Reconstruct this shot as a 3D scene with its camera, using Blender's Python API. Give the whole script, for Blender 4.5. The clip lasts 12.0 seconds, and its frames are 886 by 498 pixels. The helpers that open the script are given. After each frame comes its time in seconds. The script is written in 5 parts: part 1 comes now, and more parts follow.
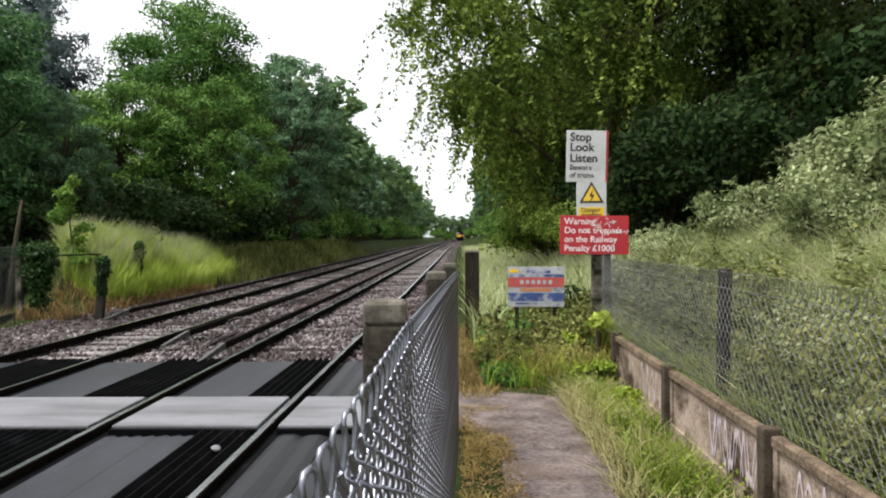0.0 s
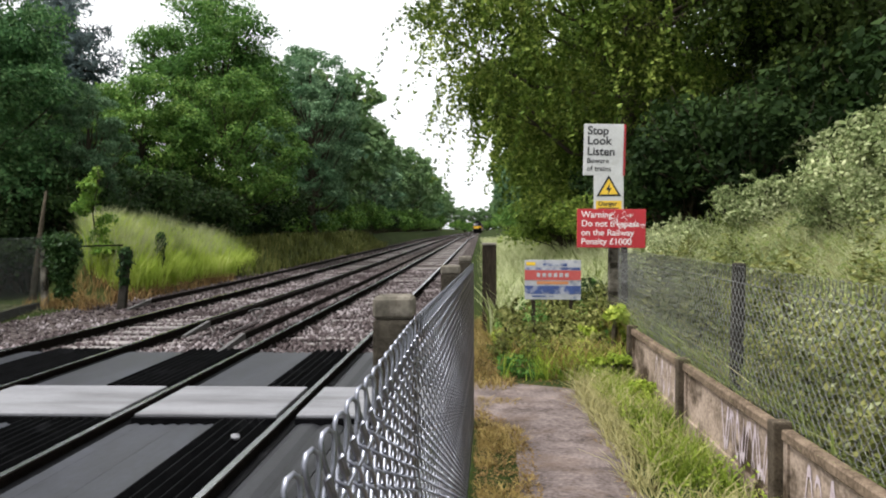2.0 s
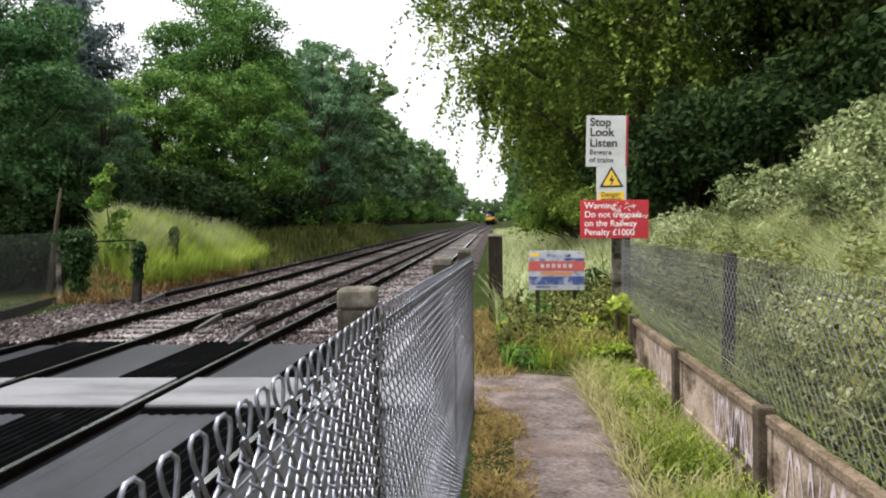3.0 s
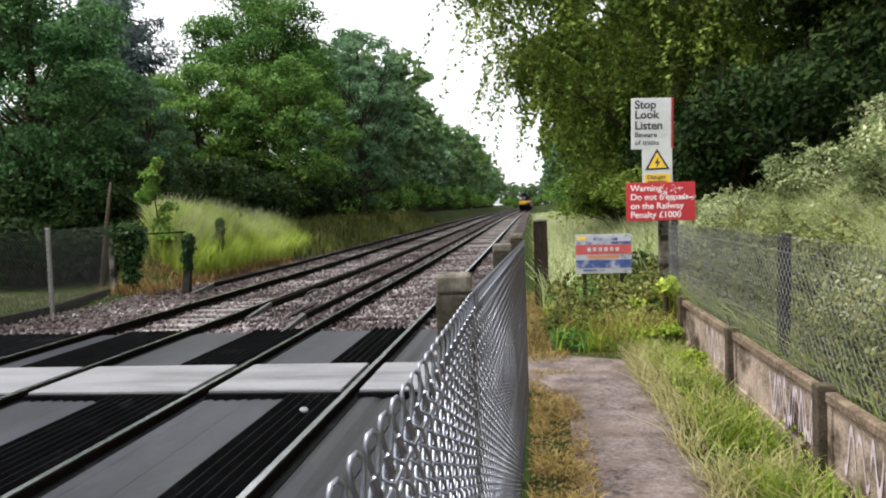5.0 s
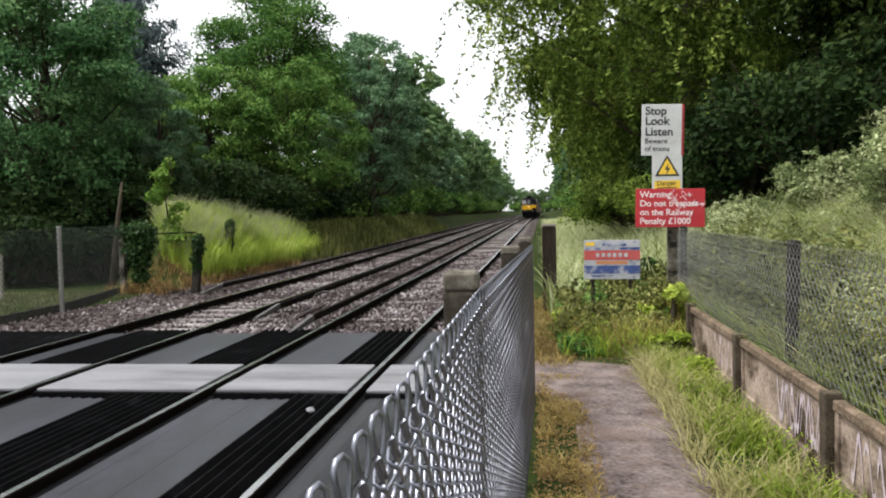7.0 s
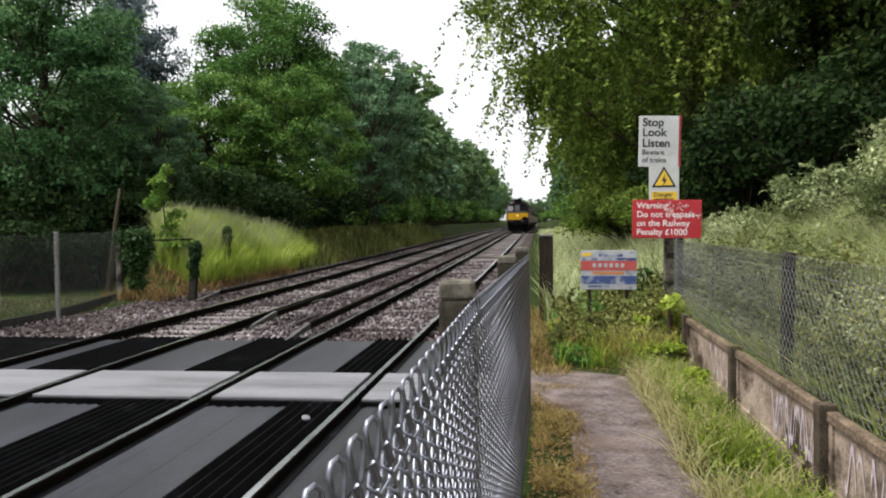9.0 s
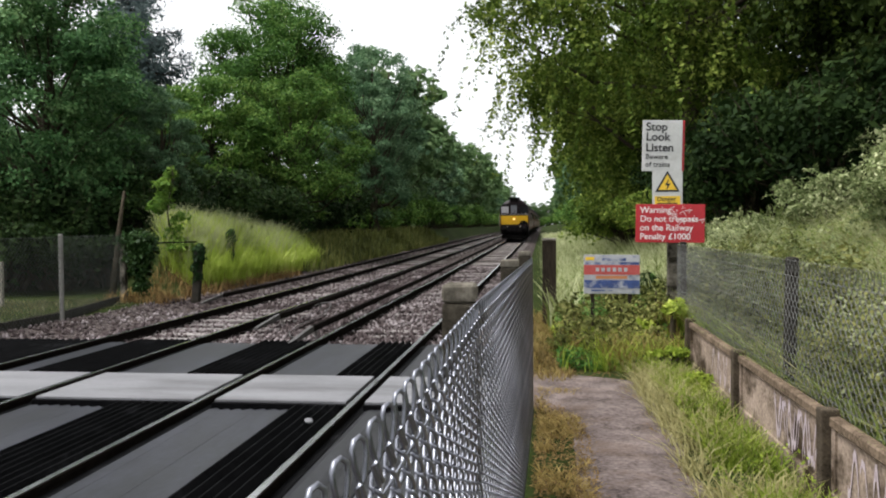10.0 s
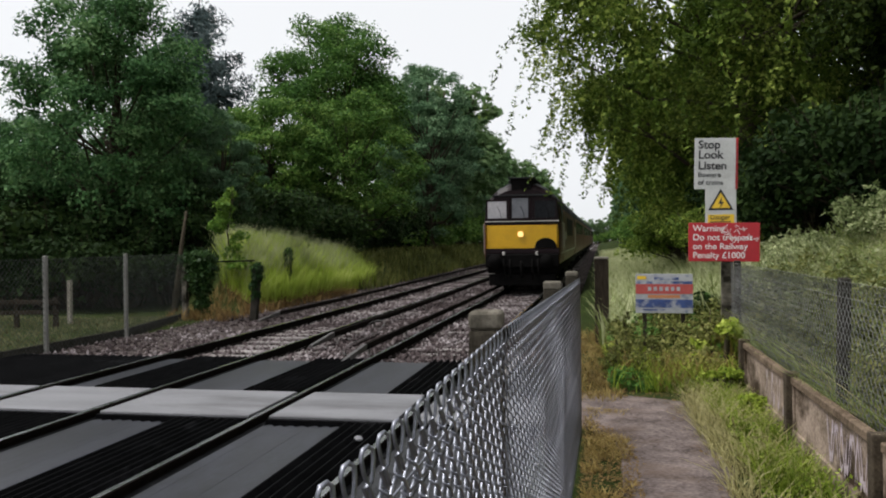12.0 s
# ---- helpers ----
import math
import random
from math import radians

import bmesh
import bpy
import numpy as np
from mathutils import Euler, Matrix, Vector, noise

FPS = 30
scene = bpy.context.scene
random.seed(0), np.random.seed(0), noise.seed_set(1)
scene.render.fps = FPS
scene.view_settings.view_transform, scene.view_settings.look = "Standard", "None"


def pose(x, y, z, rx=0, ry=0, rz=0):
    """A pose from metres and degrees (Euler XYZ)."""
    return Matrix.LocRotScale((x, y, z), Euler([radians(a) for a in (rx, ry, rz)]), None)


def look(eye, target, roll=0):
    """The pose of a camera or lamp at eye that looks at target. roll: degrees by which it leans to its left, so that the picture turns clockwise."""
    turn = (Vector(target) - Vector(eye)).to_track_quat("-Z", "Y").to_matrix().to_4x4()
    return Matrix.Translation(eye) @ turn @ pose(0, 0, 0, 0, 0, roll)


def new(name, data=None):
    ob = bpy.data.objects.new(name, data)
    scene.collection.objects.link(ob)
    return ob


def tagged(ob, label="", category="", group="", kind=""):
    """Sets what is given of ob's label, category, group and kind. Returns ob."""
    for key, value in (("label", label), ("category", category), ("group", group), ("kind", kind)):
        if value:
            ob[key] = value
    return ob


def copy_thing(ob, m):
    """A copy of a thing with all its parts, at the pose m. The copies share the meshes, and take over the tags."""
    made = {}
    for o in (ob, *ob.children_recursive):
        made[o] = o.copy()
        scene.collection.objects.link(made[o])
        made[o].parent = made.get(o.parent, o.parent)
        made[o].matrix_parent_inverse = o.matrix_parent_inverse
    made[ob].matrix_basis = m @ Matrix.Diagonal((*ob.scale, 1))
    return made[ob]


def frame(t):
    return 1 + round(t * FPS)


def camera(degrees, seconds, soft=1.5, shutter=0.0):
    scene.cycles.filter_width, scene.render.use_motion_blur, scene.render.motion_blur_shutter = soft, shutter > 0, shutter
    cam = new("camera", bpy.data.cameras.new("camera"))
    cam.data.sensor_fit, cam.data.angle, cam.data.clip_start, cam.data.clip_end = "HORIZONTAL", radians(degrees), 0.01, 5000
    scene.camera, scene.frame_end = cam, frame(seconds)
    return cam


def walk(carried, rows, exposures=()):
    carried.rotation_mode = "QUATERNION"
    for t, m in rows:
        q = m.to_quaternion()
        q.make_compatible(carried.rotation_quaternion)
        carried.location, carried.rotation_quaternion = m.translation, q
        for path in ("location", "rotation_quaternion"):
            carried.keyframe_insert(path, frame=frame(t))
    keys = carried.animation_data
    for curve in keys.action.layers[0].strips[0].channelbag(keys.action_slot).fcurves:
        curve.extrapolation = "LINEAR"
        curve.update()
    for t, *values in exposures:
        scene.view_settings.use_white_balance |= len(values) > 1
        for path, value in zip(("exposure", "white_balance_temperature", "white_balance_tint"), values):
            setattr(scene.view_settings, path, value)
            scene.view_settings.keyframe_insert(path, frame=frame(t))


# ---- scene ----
# ======== camera ========
cam = camera(57.0, 12.0, soft=2.0)
PATH = [
    (0, (-0.016, 0.192, 1.644), (-0.064, 2.192, 1.616), -0.4),
    (0.5, (-0.015, 0.184, 1.644), (-0.063, 2.183, 1.612), -0.1),
    (1, (-0.014, 0.188, 1.644), (-0.064, 2.187, 1.607), -0.0),
    (1.5, (-0.01, 0.164, 1.646), (-0.076, 2.163, 1.607), 0.2),
    (2, (0.013, 0.117, 1.658), (-0.082, 2.114, 1.61), -0.2),
    (2.5, (0.131, 0.065, 1.666), (0.006, 2.061, 1.604), -0.5),
    (4.3, (0.168, -0.211, 1.676), (0.029, 1.782, 1.579), -1.4),
    (4.5, (0.11, -0.205, 1.686), (-0.082, 1.782, 1.561), -2.2),
    (5, (0.027, -0.17, 1.682), (-0.195, 1.815, 1.581), -2.0),
    (5.5, (-0.005, -0.194, 1.702), (-0.276, 1.784, 1.596), -0.9),
    (6, (0.006, -0.188, 1.689), (-0.246, 1.794, 1.598), -0.9),
    (6.5, (0.012, -0.199, 1.686), (-0.221, 1.786, 1.597), -1.0),
    (7, (0.03, -0.184, 1.664), (-0.213, 1.8, 1.575), -1.2),
    (9, (0.035, -0.204, 1.665), (-0.201, 1.781, 1.598), -0.7),
    (9.5, (0.035, -0.206, 1.665), (-0.214, 1.777, 1.607), -0.7),
    (10, (0.037, -0.214, 1.665), (-0.207, 1.771, 1.607), -0.5),
    (10.5, (0.037, -0.215, 1.665), (-0.211, 1.769, 1.609), -0.5),
    (11, (0.04, -0.234, 1.666), (-0.232, 1.747, 1.62), -0.6),
    (11.5, (0.064, -0.261, 1.678), (-0.24, 1.716, 1.648), -0.6),
    (12, (0.129, -0.296, 1.699), (-0.251, 1.667, 1.684), -0.7),
]
EXPOSURES = [(0, 0.52), (2.5, 0.68), (4.5, 0.74), (5.5, 0.68), (7, 0.58), (9, 0.44), (10.5, 0.36), (11.4, 0.22), (12, -0.08)]
walk(cam, [(t, look(eye, target, roll)) for t, eye, target, roll in PATH], EXPOSURES)

# ======== light ========
SUN_ELEV, SUN_TURN = radians(62), radians(252)
world = bpy.data.worlds.new("overcast_sky")
scene.world = world
world.use_nodes = True
wn, wl = world.node_tree.nodes, world.node_tree.links
sky = wn.new("ShaderNodeTexSky")
sky.sky_type, sky.sun_disc = "NISHITA", False
sky.sun_elevation, sky.sun_rotation = SUN_ELEV, SUN_TURN
sky.air_density, sky.dust_density, sky.ozone_density = 1.0, 3.0, 1.0
pale = wn.new("ShaderNodeHueSaturation")
pale.inputs["Saturation"].default_value = 0.12
wl.new(sky.outputs[0], pale.inputs["Color"])
cloud = wn.new("ShaderNodeMix")
cloud.data_type = "RGBA"
cloud.inputs[0].default_value = 0.8
cloud.inputs[7].default_value = (7.65, 7.8, 8.05, 1)
wl.new(pale.outputs[0], cloud.inputs[6])
wl.new(cloud.outputs[2], wn["Background"].inputs["Color"])
wn["Background"].inputs["Strength"].default_value = 0.14
sun = new("sun", bpy.data.lights.new("sun", "SUN"))
sun.data.energy, sun.data.angle, sun.data.color = 3.3, radians(22), (1.0, 0.985, 0.96)
sun.matrix_world = look((-14.0, -4.5, 27.7), (0, 0, 0))


# ======== mesh helpers ========
class Geo:
    """Gathers vertices and faces for one mesh."""

    def __init__(self):
        self.v, self.f = [], []

    def add(self, verts, faces):
        n = len(self.v)
        self.v += [tuple(p) for p in verts]
        self.f += [tuple(i + n for i in q) for q in faces]
        return self

    def box(self, x0, y0, z0, x1, y1, z1):
        return self.add([(x0, y0, z0), (x1, y0, z0), (x1, y1, z0), (x0, y1, z0), (x0, y0, z1), (x1, y0, z1), (x1, y1, z1), (x0, y1, z1)],
                        [(3, 2, 1, 0), (4, 5, 6, 7), (0, 1, 5, 4), (1, 2, 6, 5), (2, 3, 7, 6), (3, 0, 4, 7)])

    def tube(self, pts, radii, sides=6, caps=True):
        pts = [Vector(p) for p in pts]
        if not hasattr(radii, "__len__"):
            radii = [radii] * len(pts)
        ring, faces = [], []
        ref = Vector((0.31, 0.17, 0.93))
        for i, p in enumerate(pts):
            d = (pts[min(i + 1, len(pts) - 1)] - pts[max(i - 1, 0)]).normalized()
            if abs(d.dot(ref)) > 0.97:
                ref = Vector((0.93, 0.2, 0.1))
            a = d.cross(ref).normalized()
            b = d.cross(a)
            for k in range(sides):
                w = 2 * math.pi * k / sides
                ring.append(p + (a * math.cos(w) + b * math.sin(w)) * radii[i])
        for i in range(len(pts) - 1):
            for k in range(sides):
                k2 = (k + 1) % sides
                faces.append((i * sides + k, i * sides + k2, (i + 1) * sides + k2, (i + 1) * sides + k))
        if caps:
            faces.append(tuple(range(sides))[::-1])
            faces.append(tuple((len(pts) - 1) * sides + k for k in range(sides)))
        return self.add(ring, faces)

    def prism(self, outline, a, b, axis="y"):
        """An outline of (u, w) pairs carried from a to b along an axis."""
        put = {"y": lambda u, w, s: (u, s, w), "x": lambda u, w, s: (s, u, w), "z": lambda u, w, s: (u, w, s)}[axis]
        n = len(outline)
        verts = [put(u, w, a) for u, w in outline] + [put(u, w, b) for u, w in outline]
        faces = [tuple(range(n))[::-1], tuple(range(n, 2 * n))]
        faces += [(i, (i + 1) % n, n + (i + 1) % n, n + i) for i in range(n)]
        return self.add(verts, faces)

    def mesh(self, name, smooth=False, clean=True):
        me = bpy.data.meshes.new(name)
        me.from_pydata(self.v, [], self.f)
        if clean:
            bm = bmesh.new()
            bm.from_mesh(me)
            bmesh.ops.recalc_face_normals(bm, faces=bm.faces)
            bm.to_mesh(me)
            bm.free()
        if smooth:
            me.polygons.foreach_set("use_smooth", [True] * len(me.polygons))
        return me


def bevelled(g, name, width=0.01, segments=2, smooth=False):
    """The mesh of a Geo with its edges rounded."""
    me = g.mesh(name)
    bm = bmesh.new()
    bm.from_mesh(me)
    bmesh.ops.bevel(bm, geom=[e for e in bm.edges if e.calc_face_angle(0) > 0.5], offset=width, segments=segments, affect="EDGES", profile=0.6)
    bm.to_mesh(me)
    bm.free()
    return me


def part(name, me, material, parent, label="", at=None):
    ob = new(name, me)
    if me is not None and not me.materials:
        me.materials.append(material)
    ob.parent = parent
    if at is not None:
        ob.matrix_basis = at
    return tagged(ob, label)


def thing(name, label, category, group="", at=None):
    ob = new(name)
    ob.empty_display_size = 0.2
    if at is not None:
        ob.matrix_basis = at
    return tagged(ob, label, category, group)


def setting(name, me, material, label, category, kind="structure"):
    ob = new(name, me)
    me.materials.append(material)
    return tagged(ob, label, category, "", kind)


# ======== materials ========
def base_material(name, rough=0.8, metal=0.0):
    m = bpy.data.materials.new(name)
    m.use_nodes = True
    b = m.node_tree.nodes["Principled BSDF"]
    b.inputs["Roughness"].default_value, b.inputs["Metallic"].default_value = rough, metal
    return m, m.node_tree.nodes, m.node_tree.links, b


def surface(name, dark, light, scale=4.0, fine=60.0, rough=0.8, metal=0.0, bump=0.3, spread=(0.35, 0.65), third=None, third_at=(0.55, 0.7), coords="Object", depth=0.01, random_shift=0.0, stretch=(1, 1, 1)):
    """Two scales of noise between two colours, an optional third as stains, with fine relief."""
    m, n, l, b = base_material(name, rough, metal)
    tc = n.new("ShaderNodeTexCoord")
    mp = n.new("ShaderNodeMapping")
    mp.inputs["Scale"].default_value = stretch
    where = n.new("ShaderNodeNewGeometry").outputs["Position"] if coords == "World" else tc.outputs[coords]
    l.new(where, mp.inputs["Vector"])

    def noise_node(s, detail=5.0):
        t = n.new("ShaderNodeTexNoise")
        t.inputs["Scale"].default_value, t.inputs["Detail"].default_value, t.inputs["Roughness"].default_value = s, detail, 0.62
        l.new(mp.outputs[0], t.inputs["Vector"])
        return t

    big, small = noise_node(scale), noise_node(fine, 3.0)
    mixn = n.new("ShaderNodeMath")
    mixn.operation = "MULTIPLY_ADD"
    l.new(small.outputs[0], mixn.inputs[0])
    mixn.inputs[1].default_value = 0.45
    half = n.new("ShaderNodeMath")
    half.operation = "MULTIPLY"
    half.inputs[1].default_value = 0.55
    l.new(big.outputs[0], half.inputs[0])
    l.new(half.outputs[0], mixn.inputs[2])
    ramp = n.new("ShaderNodeValToRGB")
    e = ramp.color_ramp.elements
    e[0].position, e[1].position = spread
    e[0].color, e[1].color = (*dark, 1), (*light, 1)
    l.new(mixn.outputs[0], ramp.inputs[0])
    col = ramp.outputs[0]
    if third:
        st = noise_node(scale * 0.6, 6.0)
        r2 = n.new("ShaderNodeValToRGB")
        r2.color_ramp.elements[0].position, r2.color_ramp.elements[1].position = third_at
        l.new(st.outputs[0], r2.inputs[0])
        mx = n.new("ShaderNodeMix")
        mx.data_type = "RGBA"
        l.new(r2.outputs[0], mx.inputs[0])
        l.new(col, mx.inputs[6])
        mx.inputs[7].default_value = (*third, 1)
        col = mx.outputs[2]
    if random_shift:
        oi = n.new("ShaderNodeObjectInfo")
        hs = n.new("ShaderNodeHueSaturation")
        mr = n.new("ShaderNodeMapRange")
        mr.inputs["To Min"].default_value, mr.inputs["To Max"].default_value = 1 - random_shift, 1 + random_shift
        l.new(oi.outputs["Random"], mr.inputs["Value"])
        l.new(mr.outputs[0], hs.inputs["Value"])
        l.new(col, hs.inputs["Color"])
        col = hs.outputs[0]
    l.new(col, b.inputs["Base Color"])
    if bump:
        bp = n.new("ShaderNodeBump")
        bp.inputs["Strength"].default_value, bp.inputs["Distance"].default_value = bump, depth
        l.new(mixn.outputs[0], bp.inputs["Height"])
        l.new(bp.outputs[0], b.inputs["Normal"])
    return m


def leafy(name, dark, mid, light, passing=0.35, rough=0.55, gloss=0.08):
    """Leaves and blades: colour by island, light passes in part."""
    m, n, l, b = base_material(name, rough)
    geo = n.new("ShaderNodeNewGeometry")
    ramp = n.new("ShaderNodeValToRGB")
    e = ramp.color_ramp.elements
    e[0].position, e[1].position = 0.0, 1.0
    e[0].color, e[1].color = (*dark, 1), (*light, 1)
    mid_e = e.new(0.55)
    mid_e.color = (*mid, 1)
    big = n.new("ShaderNodeTexNoise")
    big.inputs["Scale"].default_value, big.inputs["Detail"].default_value = 0.55, 2.0
    l.new(geo.outputs["Position"], big.inputs["Vector"])
    mixv = n.new("ShaderNodeMath")
    mixv.operation = "MULTIPLY_ADD"
    mixv.inputs[1].default_value = 0.55
    l.new(geo.outputs["Random Per Island"], mixv.inputs[0])
    sh = n.new("ShaderNodeMapRange")
    sh.inputs["From Min"].default_value, sh.inputs["From Max"].default_value = 0.3, 0.7
    sh.inputs["To Min"].default_value, sh.inputs["To Max"].default_value = 0.0, 0.45
    l.new(big.outputs[0], sh.inputs["Value"])
    l.new(sh.outputs[0], mixv.inputs[2])
    l.new(mixv.outputs[0], ramp.inputs[0])
    oi = n.new("ShaderNodeObjectInfo")
    hs = n.new("ShaderNodeHueSaturation")
    mr = n.new("ShaderNodeMapRange")
    mr.inputs["To Min"].default_value, mr.inputs["To Max"].default_value = 0.8, 1.2
    l.new(oi.outputs["Random"], mr.inputs["Value"])
    l.new(mr.outputs[0], hs.inputs["Value"])
    l.new(ramp.outputs[0], hs.inputs["Color"])
    l.new(hs.outputs[0], b.inputs["Base Color"])
    b.inputs["Specular IOR Level"].default_value = gloss
    tr = n.new("ShaderNodeBsdfTranslucent")
    l.new(hs.outputs[0], tr.inputs["Color"])
    mx = n.new("ShaderNodeMixShader")
    mx.inputs[0].default_value = passing
    l.new(b.outputs[0], mx.inputs[1])
    l.new(tr.outputs[0], mx.inputs[2])
    l.new(mx.outputs[0], n["Material Output"].inputs["Surface"])
    return m


def plain(name, colour, rough=0.5, metal=0.0, glow=0.0):
    m, n, l, b = base_material(name, rough, metal)
    b.inputs["Base Color"].default_value = (*colour, 1)
    if glow:
        b.inputs["Emission Color"].default_value, b.inputs["Emission Strength"].default_value = (*colour, 1), glow
    return m


M_SOIL = surface("soil_and_short_grass", (0.011, 0.019, 0.005), (0.036, 0.05, 0.014), 0.8, 14, 0.95, third=(0.034, 0.025, 0.015), third_at=(0.58, 0.75), coords="Object")
M_PATH = surface("worn_path", (0.045, 0.035, 0.032), (0.235, 0.19, 0.178), 3.2, 30, 0.9, bump=1.0, third=(0.12, 0.086, 0.066), third_at=(0.5, 0.75), depth=0.03)
M_BALLAST = surface("ballast_bed", (0.012, 0.010, 0.0095), (0.15, 0.125, 0.12), 7, 24, 0.95, bump=1.0, depth=0.05, spread=(0.42, 0.62), third=(0.04, 0.028, 0.022), third_at=(0.5, 0.7))
M_SLEEPER = surface("weathered_concrete_sleeper", (0.09, 0.08, 0.075), (0.27, 0.245, 0.235), 3, 50, 0.9, random_shift=0.25)
M_CONCRETE = surface("weathered_concrete", (0.10, 0.088, 0.07), (0.22, 0.20, 0.165), 5, 70, 0.92, third=(0.02, 0.018, 0.013), third_at=(0.46, 0.6), bump=0.5)
M_BOARD = surface("stained_concrete_board", (0.10, 0.074, 0.054), (0.44, 0.345, 0.28), 3.0, 40, 0.92, third=(0.050, 0.036, 0.024), third_at=(0.49, 0.6), bump=0.6, stretch=(1, 0.8, 1))
M_RAILSIDE = surface("rusty_rail_steel", (0.004, 0.0035, 0.003), (0.014, 0.011, 0.009), 9, 60, 0.9, 0.0)
M_RAILTOP = surface("polished_rail_head", (0.45, 0.45, 0.47), (0.70, 0.70, 0.72), 2, 50, 0.24, 1.0, bump=0.05)
M_GREY = surface("grey_weathered_guard", (0.007, 0.0074, 0.0105), (0.023, 0.0242, 0.033), 2.0, 22, 0.42, bump=0.3, random_shift=0.10, stretch=(1, 0.35, 1), third=(0.008, 0.0085, 0.0095), third_at=(0.47, 0.6), coords="World", spread=(0.38, 0.6))
M_SIDEGUARD = surface("dark_side_guard", (0.005, 0.005, 0.006), (0.018, 0.0185, 0.022), 1.8, 26, 0.5, bump=0.3, random_shift=0.25, stretch=(1, 0.3, 1), coords="World")
M_BLACK = surface("black_ribbed_guard", (0.0015, 0.0015, 0.0018), (0.006, 0.006, 0.0065), 3, 30, 0.75, bump=0.5, random_shift=0.3, coords="World", third=(0.011, 0.011, 0.012), third_at=(0.58, 0.66))
M_WHITE = surface("white_deck_panel", (0.135, 0.134, 0.143), (0.215, 0.214, 0.226), 1.4, 60, 0.6, third=(0.085, 0.083, 0.087), third_at=(0.5, 0.7), stretch=(0.5, 2, 1), coords="World")
M_WIRE = surface("galvanised_wire", (0.105, 0.108, 0.127), (0.39, 0.40, 0.46), 5, 24, 0.38, 0.9, bump=0.05)
M_WIRE_OLD = surface("dull_wire", (0.05, 0.05, 0.048), (0.30, 0.30, 0.295), 3, 30, 0.55, 0.4, bump=0.05)
M_WIRE_GREEN = surface("dark_green_wire", (0.012, 0.016, 0.014), (0.035, 0.042, 0.038), 8, 120, 0.6, 0.2, bump=0.1)
M_WOOD = surface("dark_weathered_wood", (0.014, 0.011, 0.008), (0.055, 0.044, 0.033), 6, 50, 0.88, bump=0.5, stretch=(1, 1, 0.15))
M_PALEWOOD = surface("pale_weathered_wood", (0.14, 0.125, 0.10), (0.34, 0.31, 0.26), 6, 50, 0.88, bump=0.4, stretch=(1, 1, 0.15))
M_BARK = surface("bark", (0.022, 0.018, 0.013), (0.10, 0.083, 0.06), 4, 24, 0.95, bump=0.8, depth=0.03, stretch=(1, 1, 0.3))
M_LEAF = leafy("broad_leaves", (0.018, 0.056, 0.012), (0.082, 0.190, 0.036), (0.27, 0.44, 0.11), 0.24)
M_LEAF_COOL = leafy("cool_dark_leaves", (0.014, 0.044, 0.016), (0.066, 0.150, 0.050), (0.23, 0.36, 0.15), 0.24)
M_LEAF_YELLOW = leafy("yellowish_leaves", (0.012, 0.032, 0.005), (0.115, 0.178, 0.026), (0.48, 0.56, 0.13), 0.36)
M_LEAF_BLUE = leafy("grey_green_leaves", (0.026, 0.066, 0.032), (0.092, 0.172, 0.085), (0.25, 0.36, 0.20), 0.24)
M_NEEDLE = leafy("conifer_needles", (0.045, 0.072, 0.072), (0.105, 0.145, 0.145), (0.20, 0.25, 0.245), 0.25)
M_SHRUB = leafy("pale_shrub_leaves", (0.10, 0.145, 0.032), (0.24, 0.30, 0.085), (0.44, 0.48, 0.20), 0.45)
M_IVY = leafy("ivy_leaves", (0.008, 0.024, 0.007), (0.022, 0.055, 0.014), (0.06, 0.11, 0.03), 0.2, 0.4)
M_GRASS = leafy("green_grass", (0.045, 0.088, 0.012), (0.24, 0.32, 0.040), (0.54, 0.60, 0.13), 0.42)
M_LAWN = leafy("dull_lawn", (0.05, 0.052, 0.026), (0.11, 0.108, 0.055), (0.19, 0.18, 0.10), 0.2)
M_THICKET = leafy("browning_bramble_leaves", (0.035, 0.045, 0.014), (0.13, 0.145, 0.038), (0.34, 0.33, 0.12), 0.25)
M_BRIGHT = leafy("bright_meadow_grass", (0.20, 0.30, 0.035), (0.50, 0.62, 0.11), (0.76, 0.80, 0.30), 0.5)
M_DRY = leafy("dry_pale_grass", (0.16, 0.145, 0.06), (0.36, 0.33, 0.15), (0.58, 0.54, 0.30), 0.4)
M_LITTER = leafy("fallen_leaves", (0.06, 0.035, 0.015), (0.16, 0.10, 0.04), (0.32, 0.22, 0.09), 0.1, 0.8)
M_PALE = leafy("pale_verge_grass", (0.26, 0.29, 0.13), (0.50, 0.53, 0.29), (0.72, 0.72, 0.48), 0.45)
M_SHRUBLEAF = leafy("bramble_leaves", (0.045, 0.070, 0.022), (0.19, 0.235, 0.095), (0.58, 0.60, 0.35), 0.32)
M_HEDGE = leafy("hedgerow_leaves", (0.018, 0.050, 0.010), (0.085, 0.180, 0.032), (0.29, 0.42, 0.10), 0.24)
M_STRAW = leafy("straw_and_moss", (0.10, 0.07, 0.025), (0.25, 0.18, 0.06), (0.42, 0.33, 0.13), 0.3)
# undergrowth leaves darkened: the canopy's shade is put into their colour
M_SHADE_LEAF = leafy("painted_shade_undergrowth", (0.006, 0.014, 0.004), (0.016, 0.033, 0.009), (0.045, 0.075, 0.02), 0.2, 0.6, 0.05)
M_STONE = leafy("ballast_stones", (0.012, 0.009, 0.009), (0.085, 0.067, 0.067), (0.37, 0.33, 0.335), 0.0, 0.9)



def matte(*mats, amount=0.03):
    for m in mats:
        m.node_tree.nodes["Principled BSDF"].inputs["Specular IOR Level"].default_value = amount


